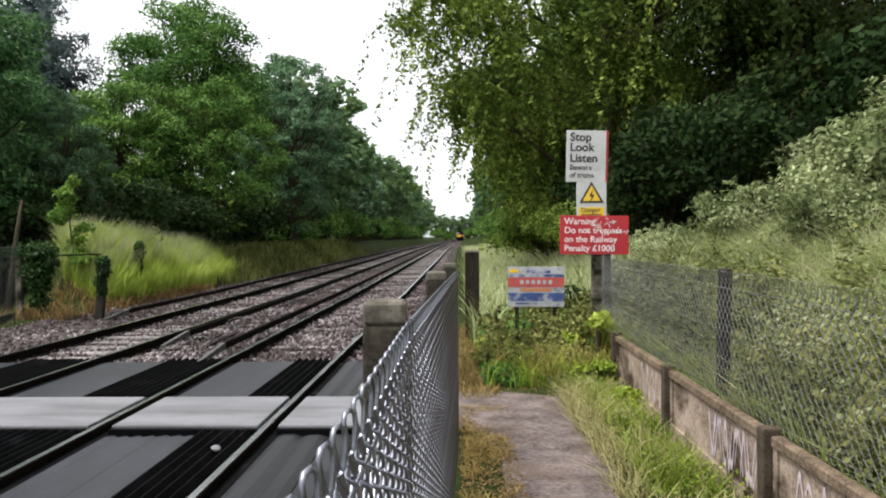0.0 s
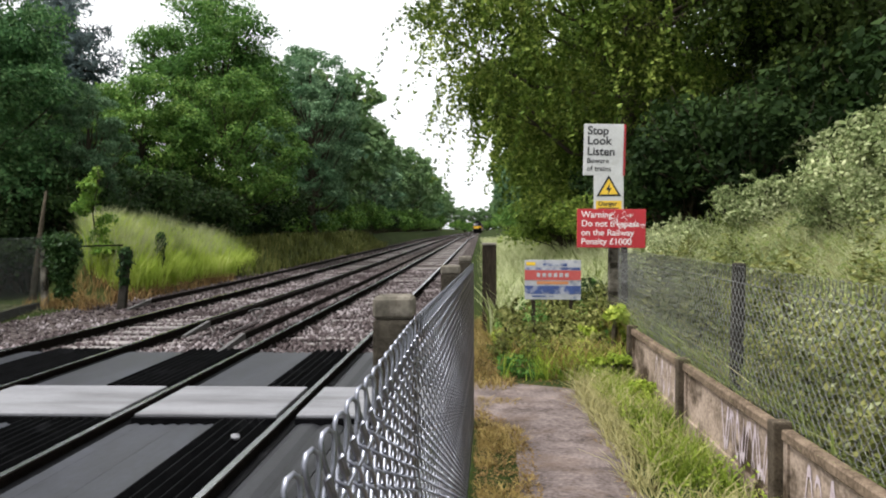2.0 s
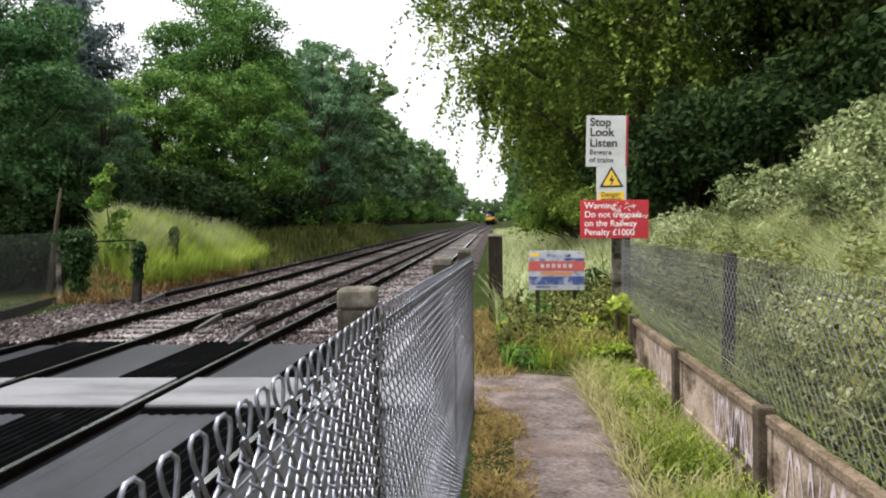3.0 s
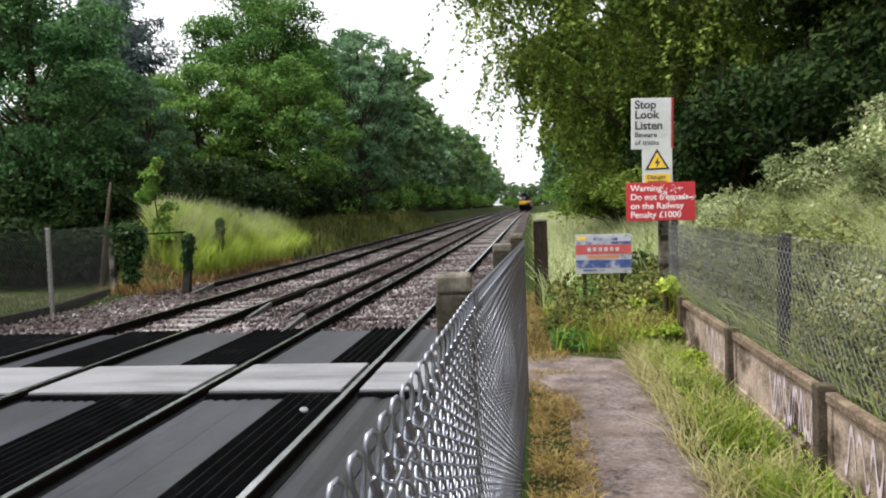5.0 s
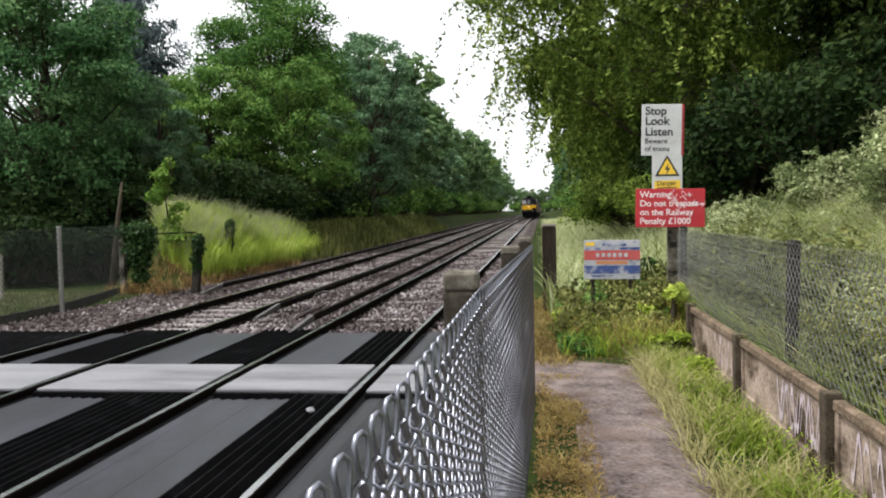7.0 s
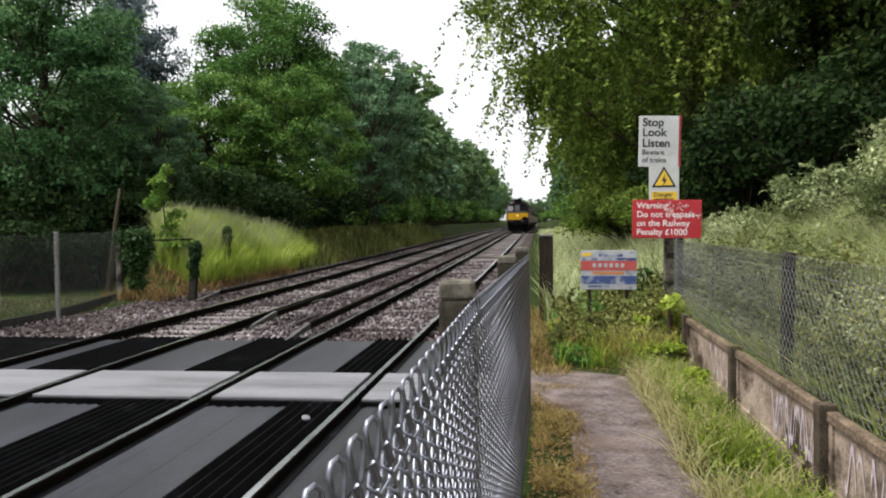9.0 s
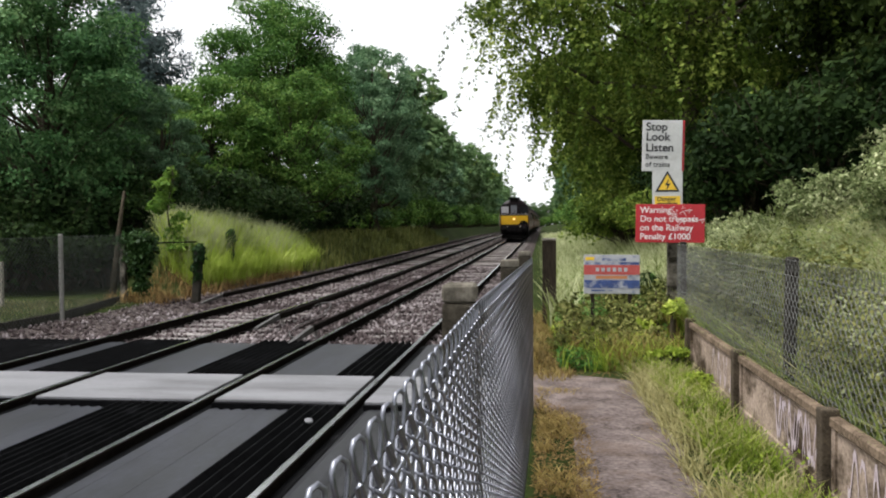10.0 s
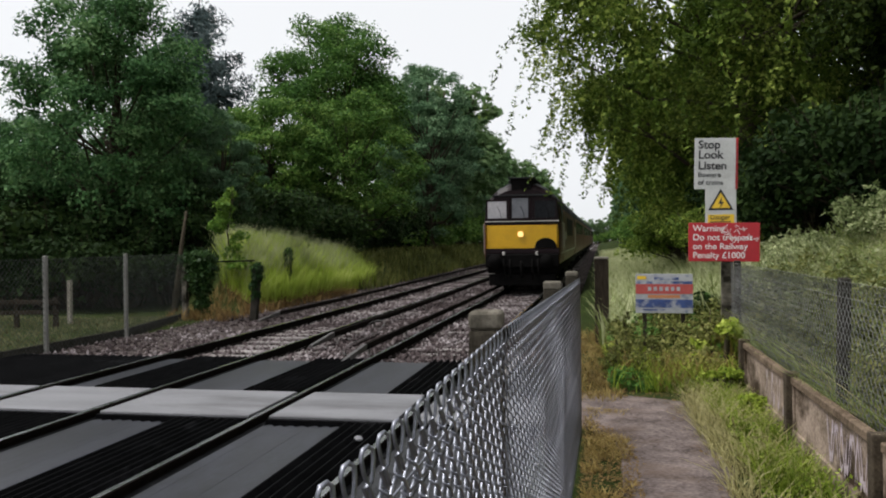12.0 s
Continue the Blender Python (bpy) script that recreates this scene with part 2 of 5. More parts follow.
matte(M_BLACK, M_RAILSIDE, M_STONE, M_BALLAST, M_SOIL, M_PATH, M_BOARD, M_CONCRETE, M_WOOD, M_BARK)
matte(M_WHITE, amount=0.3)
matte(M_GREY, amount=0.4)
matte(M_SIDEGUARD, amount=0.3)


# ======== lie of the land ========
def rise(y):
    """The line climbs gently ahead, then runs level."""
    return GRADE * max(0.0, min(y, 110.0) - 25.0)


def bend(y):
    """Far off the line swings slightly to the right."""
    return 0.0075 * max(0.0, y - 100.0)


GRADE = 0.0045


def step01(a, b, x):
    t = min(1.0, max(0.0, (x - a) / (b - a)))
    return t * t * (3 - 2 * t)


def land(x, y):
    n = noise.noise((x * 0.35, y * 0.35, 0.0)) * 0.10 + noise.noise((x * 1.1, y * 1.1, 5.0)) * 0.03
    if x < -2.5:
        flat = -0.14 + n * 0.4
        bank = (1.0 + 0.5 * step01(30, 24, y)) * step01(-8.9, -10.7, x) * step01(18.5, 23.0, y) * (1 - (1 - step01(24.5, 28, y)) * step01(-0.485 * y, -0.56 * y, x)) + 0.8 * step01(-12.2, -24, x) * step01(22.5, 29.0, y)
        hole = -0.30 * step01(-8.9, -8.2, x)
        return flat + bank + hole + rise(y)
    near = 1 - step01(9.8, 11.5, y)
    foot = 1.78 * near + 0.75 * (1 - near)
    base = -0.05 * near + 0.02 * (1 - near)
    wall = (0.42 * step01(foot - 0.04, foot + 0.06, x)) * near
    slope = 1.75 * step01(foot, foot + 4.6, x) * (1.0 if y < 14 else 1 - 0.45 * step01(14, 30, y)) + 1.6 * step01(foot + 3, foot + 14, x)
    hole = -0.38 * (1 - step01(-0.75, -0.35, x))
    return base + wall + slope + hole + n * (0.25 + 0.75 * step01(foot, foot + 1, x)) + rise(y)


def build_ground():
    xs = [-400, -200, -100, -60, -40] + list(np.arange(-30, -13, 1.0)) + list(np.arange(-13, -7, 0.3)) + [-7, -5, -3, -1.2] + list(np.arange(-0.9, 2.6, 0.1)) + list(np.arange(2.6, 12, 0.4)) + [13, 15, 18, 22, 30, 45, 80, 150, 400]
    ys = [-150, -60, -30, -15, -8, -5] + list(np.arange(-3, 30, 0.35)) + list(np.arange(30, 60, 1.5)) + [65, 72, 80, 90, 100, 120, 150, 190, 240, 300, 380, 500, 800]
    verts = [(x, y, land(x, y)) for y in ys for x in xs]
    w = len(xs)
    faces = [(j * w + i, j * w + i + 1, (j + 1) * w + i + 1, (j + 1) * w + i) for j in range(len(ys) - 1) for i in range(w - 1)]
    g = Geo()
    g.v, g.f = verts, faces
    setting("ground", g.mesh("ground", True, False), M_SOIL, "rough ground of soil and short green grass", "ground")


build_ground()


def build_ballast():
    g = Geo()
    ys = list(np.arange(-40, 60, 1.0)) + [65, 70, 80, 90, 100, 120, 150, 200, 250, 300, 400, 600]
    prof = [(-9.75, -0.32), (-9.15, -0.11), (-8.35, -0.15), (-7.6, -0.15), (-6.8, -0.17), (-5.9, -0.18), (-5.0, -0.17), (-4.2, -0.16), (-3.4, -0.17), (-2.5, -0.18), (-1.6, -0.17), (-0.95, -0.17), (-0.35, -0.30)]
    verts = [(x + bend(y), y, z + rise(y) + 0.02 * noise.noise((x, y, 3))) for y in ys for x, z in prof]
    w = len(prof)
    g.v = verts
    g.f = [(j * w + i, j * w + i + 1, (j + 1) * w + i + 1, (j + 1) * w + i) for j in range(len(ys) - 1) for i in range(w - 1)]
    setting("ballast_bed", g.mesh("ballast_bed", True, False), M_BALLAST, "grey and brown stone ballast bed under two tracks", "ballast")
    # loose stones on the bed, near the crossing
    rng = np.random.default_rng(3)
    n = 27000
    y = 11.45 + 24 * rng.random(n) ** 1.4
    x = -9.3 + 8.7 * rng.random(n)
    keep = (x > -7.4) | (rng.random(n) < 0.35)
    x, y = x[keep], y[keep]
    n = len(x)
    shoulder = np.interp(x, [p[0] for p in prof], [p[1] for p in prof])
    r = 0.019 + 0.030 * rng.random(n) ** 1.5
    z = shoulder + r * 0.4 + np.maximum(0, y - 25) * GRADE
    octa = np.array([(1, 0, 0), (-1, 0, 0), (0, 1, 0), (0, -1, 0), (0, 0, 1), (0, 0, -1)], float)
    tri = np.array([(0, 2, 4), (2, 1, 4), (1, 3, 4), (3, 0, 4), (2, 0, 5), (1, 2, 5), (3, 1, 5), (0, 3, 5)])
    verts = octa[None] * r[:, None, None] * (0.7 + 0.6 * rng.random((n, 6, 1)))
    q = rng.random((n, 1)) * 6.28
    c, s = np.cos(q), np.sin(q)
    vx, vy = verts[..., 0] * c - verts[..., 1] * s, verts[..., 0] * s + verts[..., 1] * c
    verts = np.stack([vx + x[:, None], vy + y[:, None], verts[..., 2] + z[:, None]], -1).reshape(-1, 3)
    faces = (tri[None] + 6 * np.arange(n)[:, None, None]).reshape(-1, 3)
    setting("ballast_stones", fast_mesh("ballast_stones", verts, faces), M_STONE, "loose angular grey and brown ballast stones", "ballast", "stuff")


def fast_mesh(name, verts, faces, smooth=False):
    """A mesh from arrays; all faces have the same number of corners."""
    me = bpy.data.meshes.new(name)
    k = faces.shape[1]
    me.vertices.add(len(verts))
    me.vertices.foreach_set("co", np.ascontiguousarray(verts, dtype=np.float32).ravel())
    me.loops.add(faces.size)
    me.loops.foreach_set("vertex_index", np.ascontiguousarray(faces, dtype=np.int32).ravel())
    me.polygons.add(len(faces))
    me.polygons.foreach_set("loop_start", np.arange(0, faces.size, k, dtype=np.int32))
    me.polygons.foreach_set("loop_total", np.full(len(faces), k, dtype=np.int32))
    me.update(calc_edges=True)
    return me


build_ballast()


def build_path():
    g = Geo()
    rng = random.Random(4)
    ys = [i * 0.125 for i in range(-48, 80)]
    verts, faces = [], []
    for y in ys:
        bend = step01(6.6, 8.6, y)
        lo = 0.22 - 0.9 * bend + 0.07 * noise.noise((y * 1.3, 0, 0))
        hi = 1.22 + 0.12 * math.sin(y * 0.8) + 0.07 * noise.noise((y * 1.7, 9, 0)) - 0.1 * bend
        if y > 8.8:
            hi -= (y - 8.8) * 1.1
        hi = max(hi, lo + 0.05)
        for k in range(9):
            x = lo + (hi - lo) * k / 8
            verts.append((x, y, land(x, y) + 0.030 * math.sin(math.pi * k / 8) - 0.004 - 0.03 * step01(8.6, 9.6, y)))
    for j in range(len(ys) - 1):
        for k in range(8):
            faces.append((j * 9 + k, j * 9 + k + 1, (j + 1) * 9 + k + 1, (j + 1) * 9 + k))
    g.v, g.f = verts, faces
    setting("path", g.mesh("path", True, False), M_PATH, "trodden grey-brown footpath of earth and grit", "path")


build_path()

# ======== tracks ========
RAIL = [(-0.07, -0.159), (0.07, -0.159), (0.07, -0.148), (0.012, -0.13), (0.010, -0.045), (0.035, -0.032), (0.035, -0.006), (0.026, 0.0), (-0.026, 0.0), (-0.035, -0.006), (-0.035, -0.032), (-0.010, -0.045), (-0.012, -0.13), (-0.07, -0.148)]


def rail_mesh(outline, y0, y1, name):
    ys = [y0, 25, 100, 110, 260, y1]
    n = len(outline)
    verts = [(u + bend(s), s, w + rise(s)) for s in ys for u, w in outline]
    faces = [(j * n + i, j * n + (i + 1) % n, (j + 1) * n + (i + 1) % n, (j + 1) * n + i) for j in range(len(ys) - 1) for i in range(n)]
    return Geo().add(verts, faces + [tuple(range(n))]).mesh(name)


def two_tone_rail(name, x, parent, y0=-30.0):
    me = rail_mesh(RAIL, y0, 420.0, name)
    me.materials.append(M_RAILSIDE)
    me.materials.append(M_RAILTOP)
    for p in me.polygons:
        if all(me.vertices[k].co.z - rise(me.vertices[k].co.y) > -0.001 for k in p.vertices):
            p.material_index = 1
    return part(name, me, M_RAILSIDE, parent, "rusty steel rail with a worn bright head", pose(x, 0, 0))


def build_track(x0, x1, label, seed):
    rng = random.Random(seed)
    t = thing("railway_track", label, "railway track", "tracks")
    two_tone_rail("rail", x0, t)
    two_tone_rail("rail", x1, t)
    xm = (x0 + x1) / 2
    g = Geo().prism([(-0.14, -0.30), (0.14, -0.30), (0.115, -0.145), (-0.115, -0.145)], -1.25, 1.25, "x")
    sl = bevelled(g, "sleeper", 0.012, 1)
    cm = bevelled(Geo().box(-0.03, -0.05, -0.15, 0.03, 0.05, -0.115), "clip", 0.01, 1)
    y = 11.75
    while y < 95:
        part("sleeper", sl, M_SLEEPER, t, "", pose(xm + rng.uniform(-0.02, 0.02), y, rise(y) + (rng.uniform(-0.055, -0.005) if x0 > -4 or y > 16.5 else rng.uniform(-0.01, 0.008)), 0, 0, rng.uniform(-0.6, 0.6)))
        if y < 34:
            for dx in (-0.8525, -0.6525, 0.6525, 0.8525):
                part("clip", cm, M_RAILSIDE, t, "", pose(xm + dx, y, rise(y)))
        y += 0.65


build_track(-3.26, -1.755, "railway track of steel rails on concrete sleepers in ballast", 1)
build_track(-6.63, -5.125, "railway track of steel rails on concrete sleepers, beside grass", 2)


M_RAMP = surface("worn_ramp_steel", (0.022, 0.02, 0.019), (0.10, 0.094, 0.092), 6, 50, 0.7)


def conductor(x, y0, label, z=0.07):
    t = thing("conductor_rail", label, "conductor rail", "conductor rails")
    out = [(-0.035, -0.10), (0.035, -0.10), (0.034, -0.03), (0.028, 0.0), (-0.028, 0.0), (-0.034, -0.03)]
    me = rail_mesh([(u, w + z) for u, w in out], y0 + 1.2, 420.0, "bar")
    part("bar", me, M_RAILSIDE, t, "", pose(x, 0, 0))
    g = Geo()
    n = len(out)
    verts = [(u, y0, w * 0.4 + z - 0.10) for u, w in out] + [(u, y0 + 1.2, w + z) for u, w in out]
    g.add(verts, [tuple(range(n))] + [(i, (i + 1) % n, n + (i + 1) % n, n + i) for i in range(n)])
    part("ramp_end", g.mesh("ramp_end"), M_RAMP, t, "worn ramp end", pose(x, 0, 0))
    pot = Geo().tube([(0, 0, -0.17), (0, 0, -0.13), (0, 0, -0.12), (0, 0, -0.06), (0, 0, -0.05), (0, 0, z - 0.09)], [0.05, 0.05, 0.035, 0.035, 0.045, 0.04], 8).mesh("insulator")
    y = y0 + 1.4
    while y < 70:
        part("insulator", pot, M_SLEEPER, t, "", pose(x, y, rise(y)))
        y += 2.6
    return t


conductor(-3.66, 11.3, "rusty raised conductor rail on pale insulators beside the near track")
conductor(-4.78, 13.0, "rusty raised conductor rail on pale insulators beside the far track")
conductor(-7.78, 17.7, "dark conductor rail along the grassy edge", 0.04)


def build_cables():
    c = thing("traction_cable", "thin pale cable looped over the ballast between the tracks", "cable")
    pts = [(-3.66, 12.2, -0.1), (-3.9, 12.4, -0.12), (-4.2, 13.0, -0.13), (-4.35, 13.9, -0.12), (-4.25, 15.2, -0.06), (-4.35, 16.3, 0.04), (-4.6, 16.6, 0.05), (-4.78, 16.4, -0.02)]
    sm = []
    for i in range(len(pts) - 1):
        a, b, p, q = Vector(pts[max(i - 1, 0)]), Vector(pts[i]), Vector(pts[i + 1]), Vector(pts[min(i + 2, len(pts) - 1)])
        for k in range(6):
            u = k / 6
            sm.append(0.5 * (2 * b + (p - a) * u + (2 * a - 5 * b + 4 * p - q) * u * u + (3 * b - a - 3 * p + q) * u ** 3))
    part("sheath", Geo().tube(sm, 0.012, 6).mesh("sheath", True), M_RAMP, c)
    part("sheath", Geo().tube([p + Vector((0.12, -0.25, 0)) for p in sm[:26]], 0.013, 6).mesh("sheath", True), M_RAILSIDE, c)


build_cables()


# ======== crossing deck and trespass guards ========
def build_deck():
    deck = thing("crossing_deck", "flat white-painted foot crossing deck laid across both tracks", "crossing deck")
    spans = [(-9.3, -6.72), (-6.52, -5.20), (-5.02, -3.36), (-3.15, -1.84), (-1.66, -0.25)]
    for a, b in spans:
        me = bevelled(Geo().box(a, 7.36, -0.075, b, 8.68, -0.008), "deck_panel", 0.012, 2)
        part("deck_panel", me, M_WHITE, deck)
    for a, b in spans:
        part("edge_beam", Geo().box(a, 7.29, -0.20, b, 7.345, -0.03).mesh("edge_beam"), M_BLACK, deck, "dark edge beam")
        part("edge_beam", Geo().box(a, 8.695, -0.20, b, 8.75, -0.03).mesh("edge_beam"), M_BLACK, deck, "dark edge beam")


build_deck()


def build_guard(x0, x1, y0, y1, material, label, pitch, high, seed):
    rng = random.Random(seed)
    t = thing("trespass_guard", label, "trespass guard", "trespass guards")
    n = max(1, round((x1 - x0) / pitch))
    w = (x1 - x0) / n
    flat = 0.06 if material is M_BLACK else 0.22
    shape = [(-w * 0.5, -0.12), (w * 0.5, -0.12), (w * 0.5, -0.085), (w * flat, -0.085 + high), (-w * flat, -0.085 + high), (-w * 0.5, -0.085)]
    if material is M_GREY:
        tip = w * 0.55
        plan = [(-w / 2, y0 + tip), (0, y0), (w / 2, y0 + tip), (w / 2, y1 - tip), (0, y1), (-w / 2, y1 - tip)]
        me = Geo().prism(plan, -0.12, -0.07, "z").mesh("ridge_strip")
    else:
        me = Geo().prism(shape, y0, y1).mesh("ridge_strip")
    for i in range(n):
        part("ridge_strip", me, material, t, "", pose(x0 + w * (i + 0.5), rng.uniform(-0.02, 0.02), rng.uniform(-0.001, 0.001)))
    for y in (y0 + 0.2, (y0 + y1) / 2, y1 - 0.2):
        part("bearer", Geo().box(x0, y - 0.06, -0.2, x1, y + 0.06, -0.122).mesh("bearer"), M_BLACK, t)
    return t


SIDE = "dark grey corrugated trespass guard beside the rail"
GREY, DARK = "grey weathered ridged trespass guard between the rails", "black ribbed trespass guard between the rails"
for ya, yb in ((1.2, 7.26), (8.77, 11.5)):
    for xa, xb, mat, lab, pit, hi in ((-3.14, -2.34, M_GREY, GREY, 0.115, 0.012), (-2.335, -1.86, M_BLACK, DARK, 0.095, 0.07),
                                     (-5.0, -4.11, M_GREY, GREY, 0.115, 0.012), (-4.105, -3.38, M_BLACK, DARK, 0.095, 0.07),
                                     (-6.52, -6.08, M_GREY, GREY, 0.115, 0.012), (-6.075, -5.23, M_BLACK, DARK, 0.095, 0.07),
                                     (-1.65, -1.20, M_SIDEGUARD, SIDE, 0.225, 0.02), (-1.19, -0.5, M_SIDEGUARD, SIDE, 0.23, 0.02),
                                     (-9.2, -6.74, M_BLACK, DARK, 0.12, 0.06)):
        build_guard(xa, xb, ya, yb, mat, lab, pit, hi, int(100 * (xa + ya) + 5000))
# black strips added in the flangeway gaps to paint in their shade
for xr in (-6.63, -5.125, -3.26, -1.755):
    fl = thing("flange_strip", "black strip painting the dark of the gap beside the rail", "rubber strip", "flange strips")
    for side in (-1, 1):
        part("strip", Geo().box(xr + side * 0.075 - 0.035, 1.2, -0.155, xr + side * 0.075 + 0.035, 11.4, -0.075).mesh("strip"), M_BLACK, fl)
part_strip = thing("timber_batten", "pale grey timber batten lying on the trespass guard", "batten")
part("plank", bevelled(Geo().box(-1.16, 9.0, -0.03, -1.03, 11.6, 0.02), "plank", 0.01, 1), M_SLEEPER, part_strip)
stone = thing("stone", "pale loose stone lying on the black guard", "stone")
bm = bmesh.new()
bmesh.ops.create_icosphere(bm, subdivisions=2, radius=0.05)
for v in bm.verts:
    v.co *= 0.8 + 0.4 * noise.noise(v.co * 20)
    v.co.z *= 0.6
me = bpy.data.meshes.new("lump")
bm.to_mesh(me)
bm.free()
part("lump", me, M_WHITE, stone, "", pose(-1.97, 6.55, 0.0))


# ======== chain-link fences ========
def picket_points(height, pitch, phase, bulge):
    """One flattened spiral of wire that rises from the ground, round at its turns."""
    pts, k = [], 0
    step = pitch / 2
    while k * step < height - 0.3 * step:
        side = (k + phase) % 2
        d = bulge if side else -bulge
        y, z = side * step, k * step
        inward = -1 if side else 1
        pts += [(-d, y + inward * 0.3 * step, z - 0.3 * step), (-d * 0.75, y - inward * 0.003, z - 0.08 * step), (d * 0.75, y - inward * 0.003, z + 0.08 * step), (d, y + inward * 0.3 * step, z + 0.3 * step)]
        k += 1
    return pts


def picket_mesh(height, pitch, phase, radius, sides, knuckle):
    # one woven wire, folded over its neighbour at the top
    pts = picket_points(height, pitch, phase, radius * 1.9)
    if knuckle and phase:
        d, y, z = pts[-1]
        pts = pts + [(0.0, y, z + 0.016), (0.004, y, z + 0.022)]
    elif knuckle:
        d, y, z = pts[-1]
        k = pitch / 0.07
        top = [(0.002, 0.011, 0.020), (0.003, 0.014, 0.042), (0.002, 0.015, 0.053), (-0.002, 0.011, 0.058), (-0.006, 0.003, 0.056), (-0.007, -0.002, 0.048), (-0.004, -0.001, 0.030), (0.000, 0.006, 0.012), (0.004, 0.013, -0.008)]
        inward = 1 if y < pitch / 4 else -1
        pts = pts + [(a * k, y + inward * (b - 0.008) * k, z + c * k) for a, b, c in top]
    return Geo().tube(pts, radius, sides).mesh("wire", True)


def fence_run(parent, start, end, height, pitch, radius, material, sides=5, knuckle=True, joined=False):
    """Woven wires from start to end: points of (x, y, z) at the foot."""
    a, b = Vector(start), Vector(end)
    flat = Vector((b.x - a.x, b.y - a.y))
    length = flat.length
    turn = math.degrees(math.atan2(-flat.x, flat.y))
    n = int(length / (pitch / 2))
    meshes = [picket_mesh(height, pitch, ph, radius, sides, knuckle) for ph in (0, 1)]
    if joined:
        g = Geo()
        for i in range(n):
            m = meshes[i % 2]
            o = a + (b - a) * (i / n)
            mt = pose(o.x, o.y, o.z, 0, 0, turn)
            g.add([mt @ v.co for v in m.vertices], [tuple(p.vertices) for p in m.polygons])
        ob = part("wire_mesh", g.mesh("wire_mesh", True, False), material, parent)
        ob["kind"] = "stuff"
        return
    for i in range(n):
        o = a + (b - a) * (i / n)
        part("wire", meshes[i % 2], material, parent, "", pose(o.x, o.y, o.z, 0, 0, turn))


def concrete_post(parent, x, y, z0, z1, w, d, lean=0.0):
    h = z1 - z0
    me = bevelled(Geo().box(-w / 2, -d / 2, 0, w / 2, d / 2, h - 0.05), "post", 0.01, 2)
    post = part("post", me, M_POSTBODY, parent, "dark lichen-stained concrete post", pose(x, y, z0, 0, lean, 0))
    part("cap", bevelled(Geo().box(-w / 2 - 0.001, -d / 2 - 0.001, h - 0.05, w / 2 + 0.001, d / 2 + 0.001, h), "cap", 0.016, 3), M_CONCRETE, post, "pale worn top")


def build_near_fence():
    f = thing("chain_link_fence", "galvanised chain-link fence on concrete posts between path and track", "fence")
    fence_run(f, (FX0, -0.62, 0.0), (FX1, 1.86, 0.0), FTOP, 0.07, 0.0029, M_WIRE, 5)
    fence_run(f, (FX1, 1.88, 0.0), (FX2, 7.15, -0.10), FTOP, 0.07, 0.0023, M_WIRE, 4)
    for x, y, z in ((-0.182, 1.93, 1.512), (-0.165, 4.75, 1.455), (-0.13, 7.1, 1.43)):
        concrete_post(f, x, y, -0.3, z, 0.088 if y < 3 else 0.11, 0.10)
    for z in (0.35, 0.85, 1.355, 1.375):
        pts = [(FX0 - 0.004, -0.62, z), (FX1 - 0.004, 1.87, z), (FX2 - 0.004, 7.12, z - 0.09)]
        part("line_wire", Geo().tube(pts, 0.0022, 5).mesh("line_wire", True), M_WIRE, f)
    part("end_bar", bevelled(Geo().box(FX2 - 0.012, 7.14, -0.1, FX2 + 0.004, 7.165, 1.345), "end_bar", 0.003, 1), M_WIRE, f, "flat steel end bar")


M_POSTBODY = surface("lichened_concrete", (0.016, 0.014, 0.011), (0.075, 0.065, 0.05), 14, 70, 0.95, third=(0.13, 0.118, 0.09), third_at=(0.6, 0.68), bump=0.7)
matte(M_POSTBODY)
FX0, FX1, FX2, FTOP = -0.135, -0.128, -0.062, 1.415
build_near_fence()


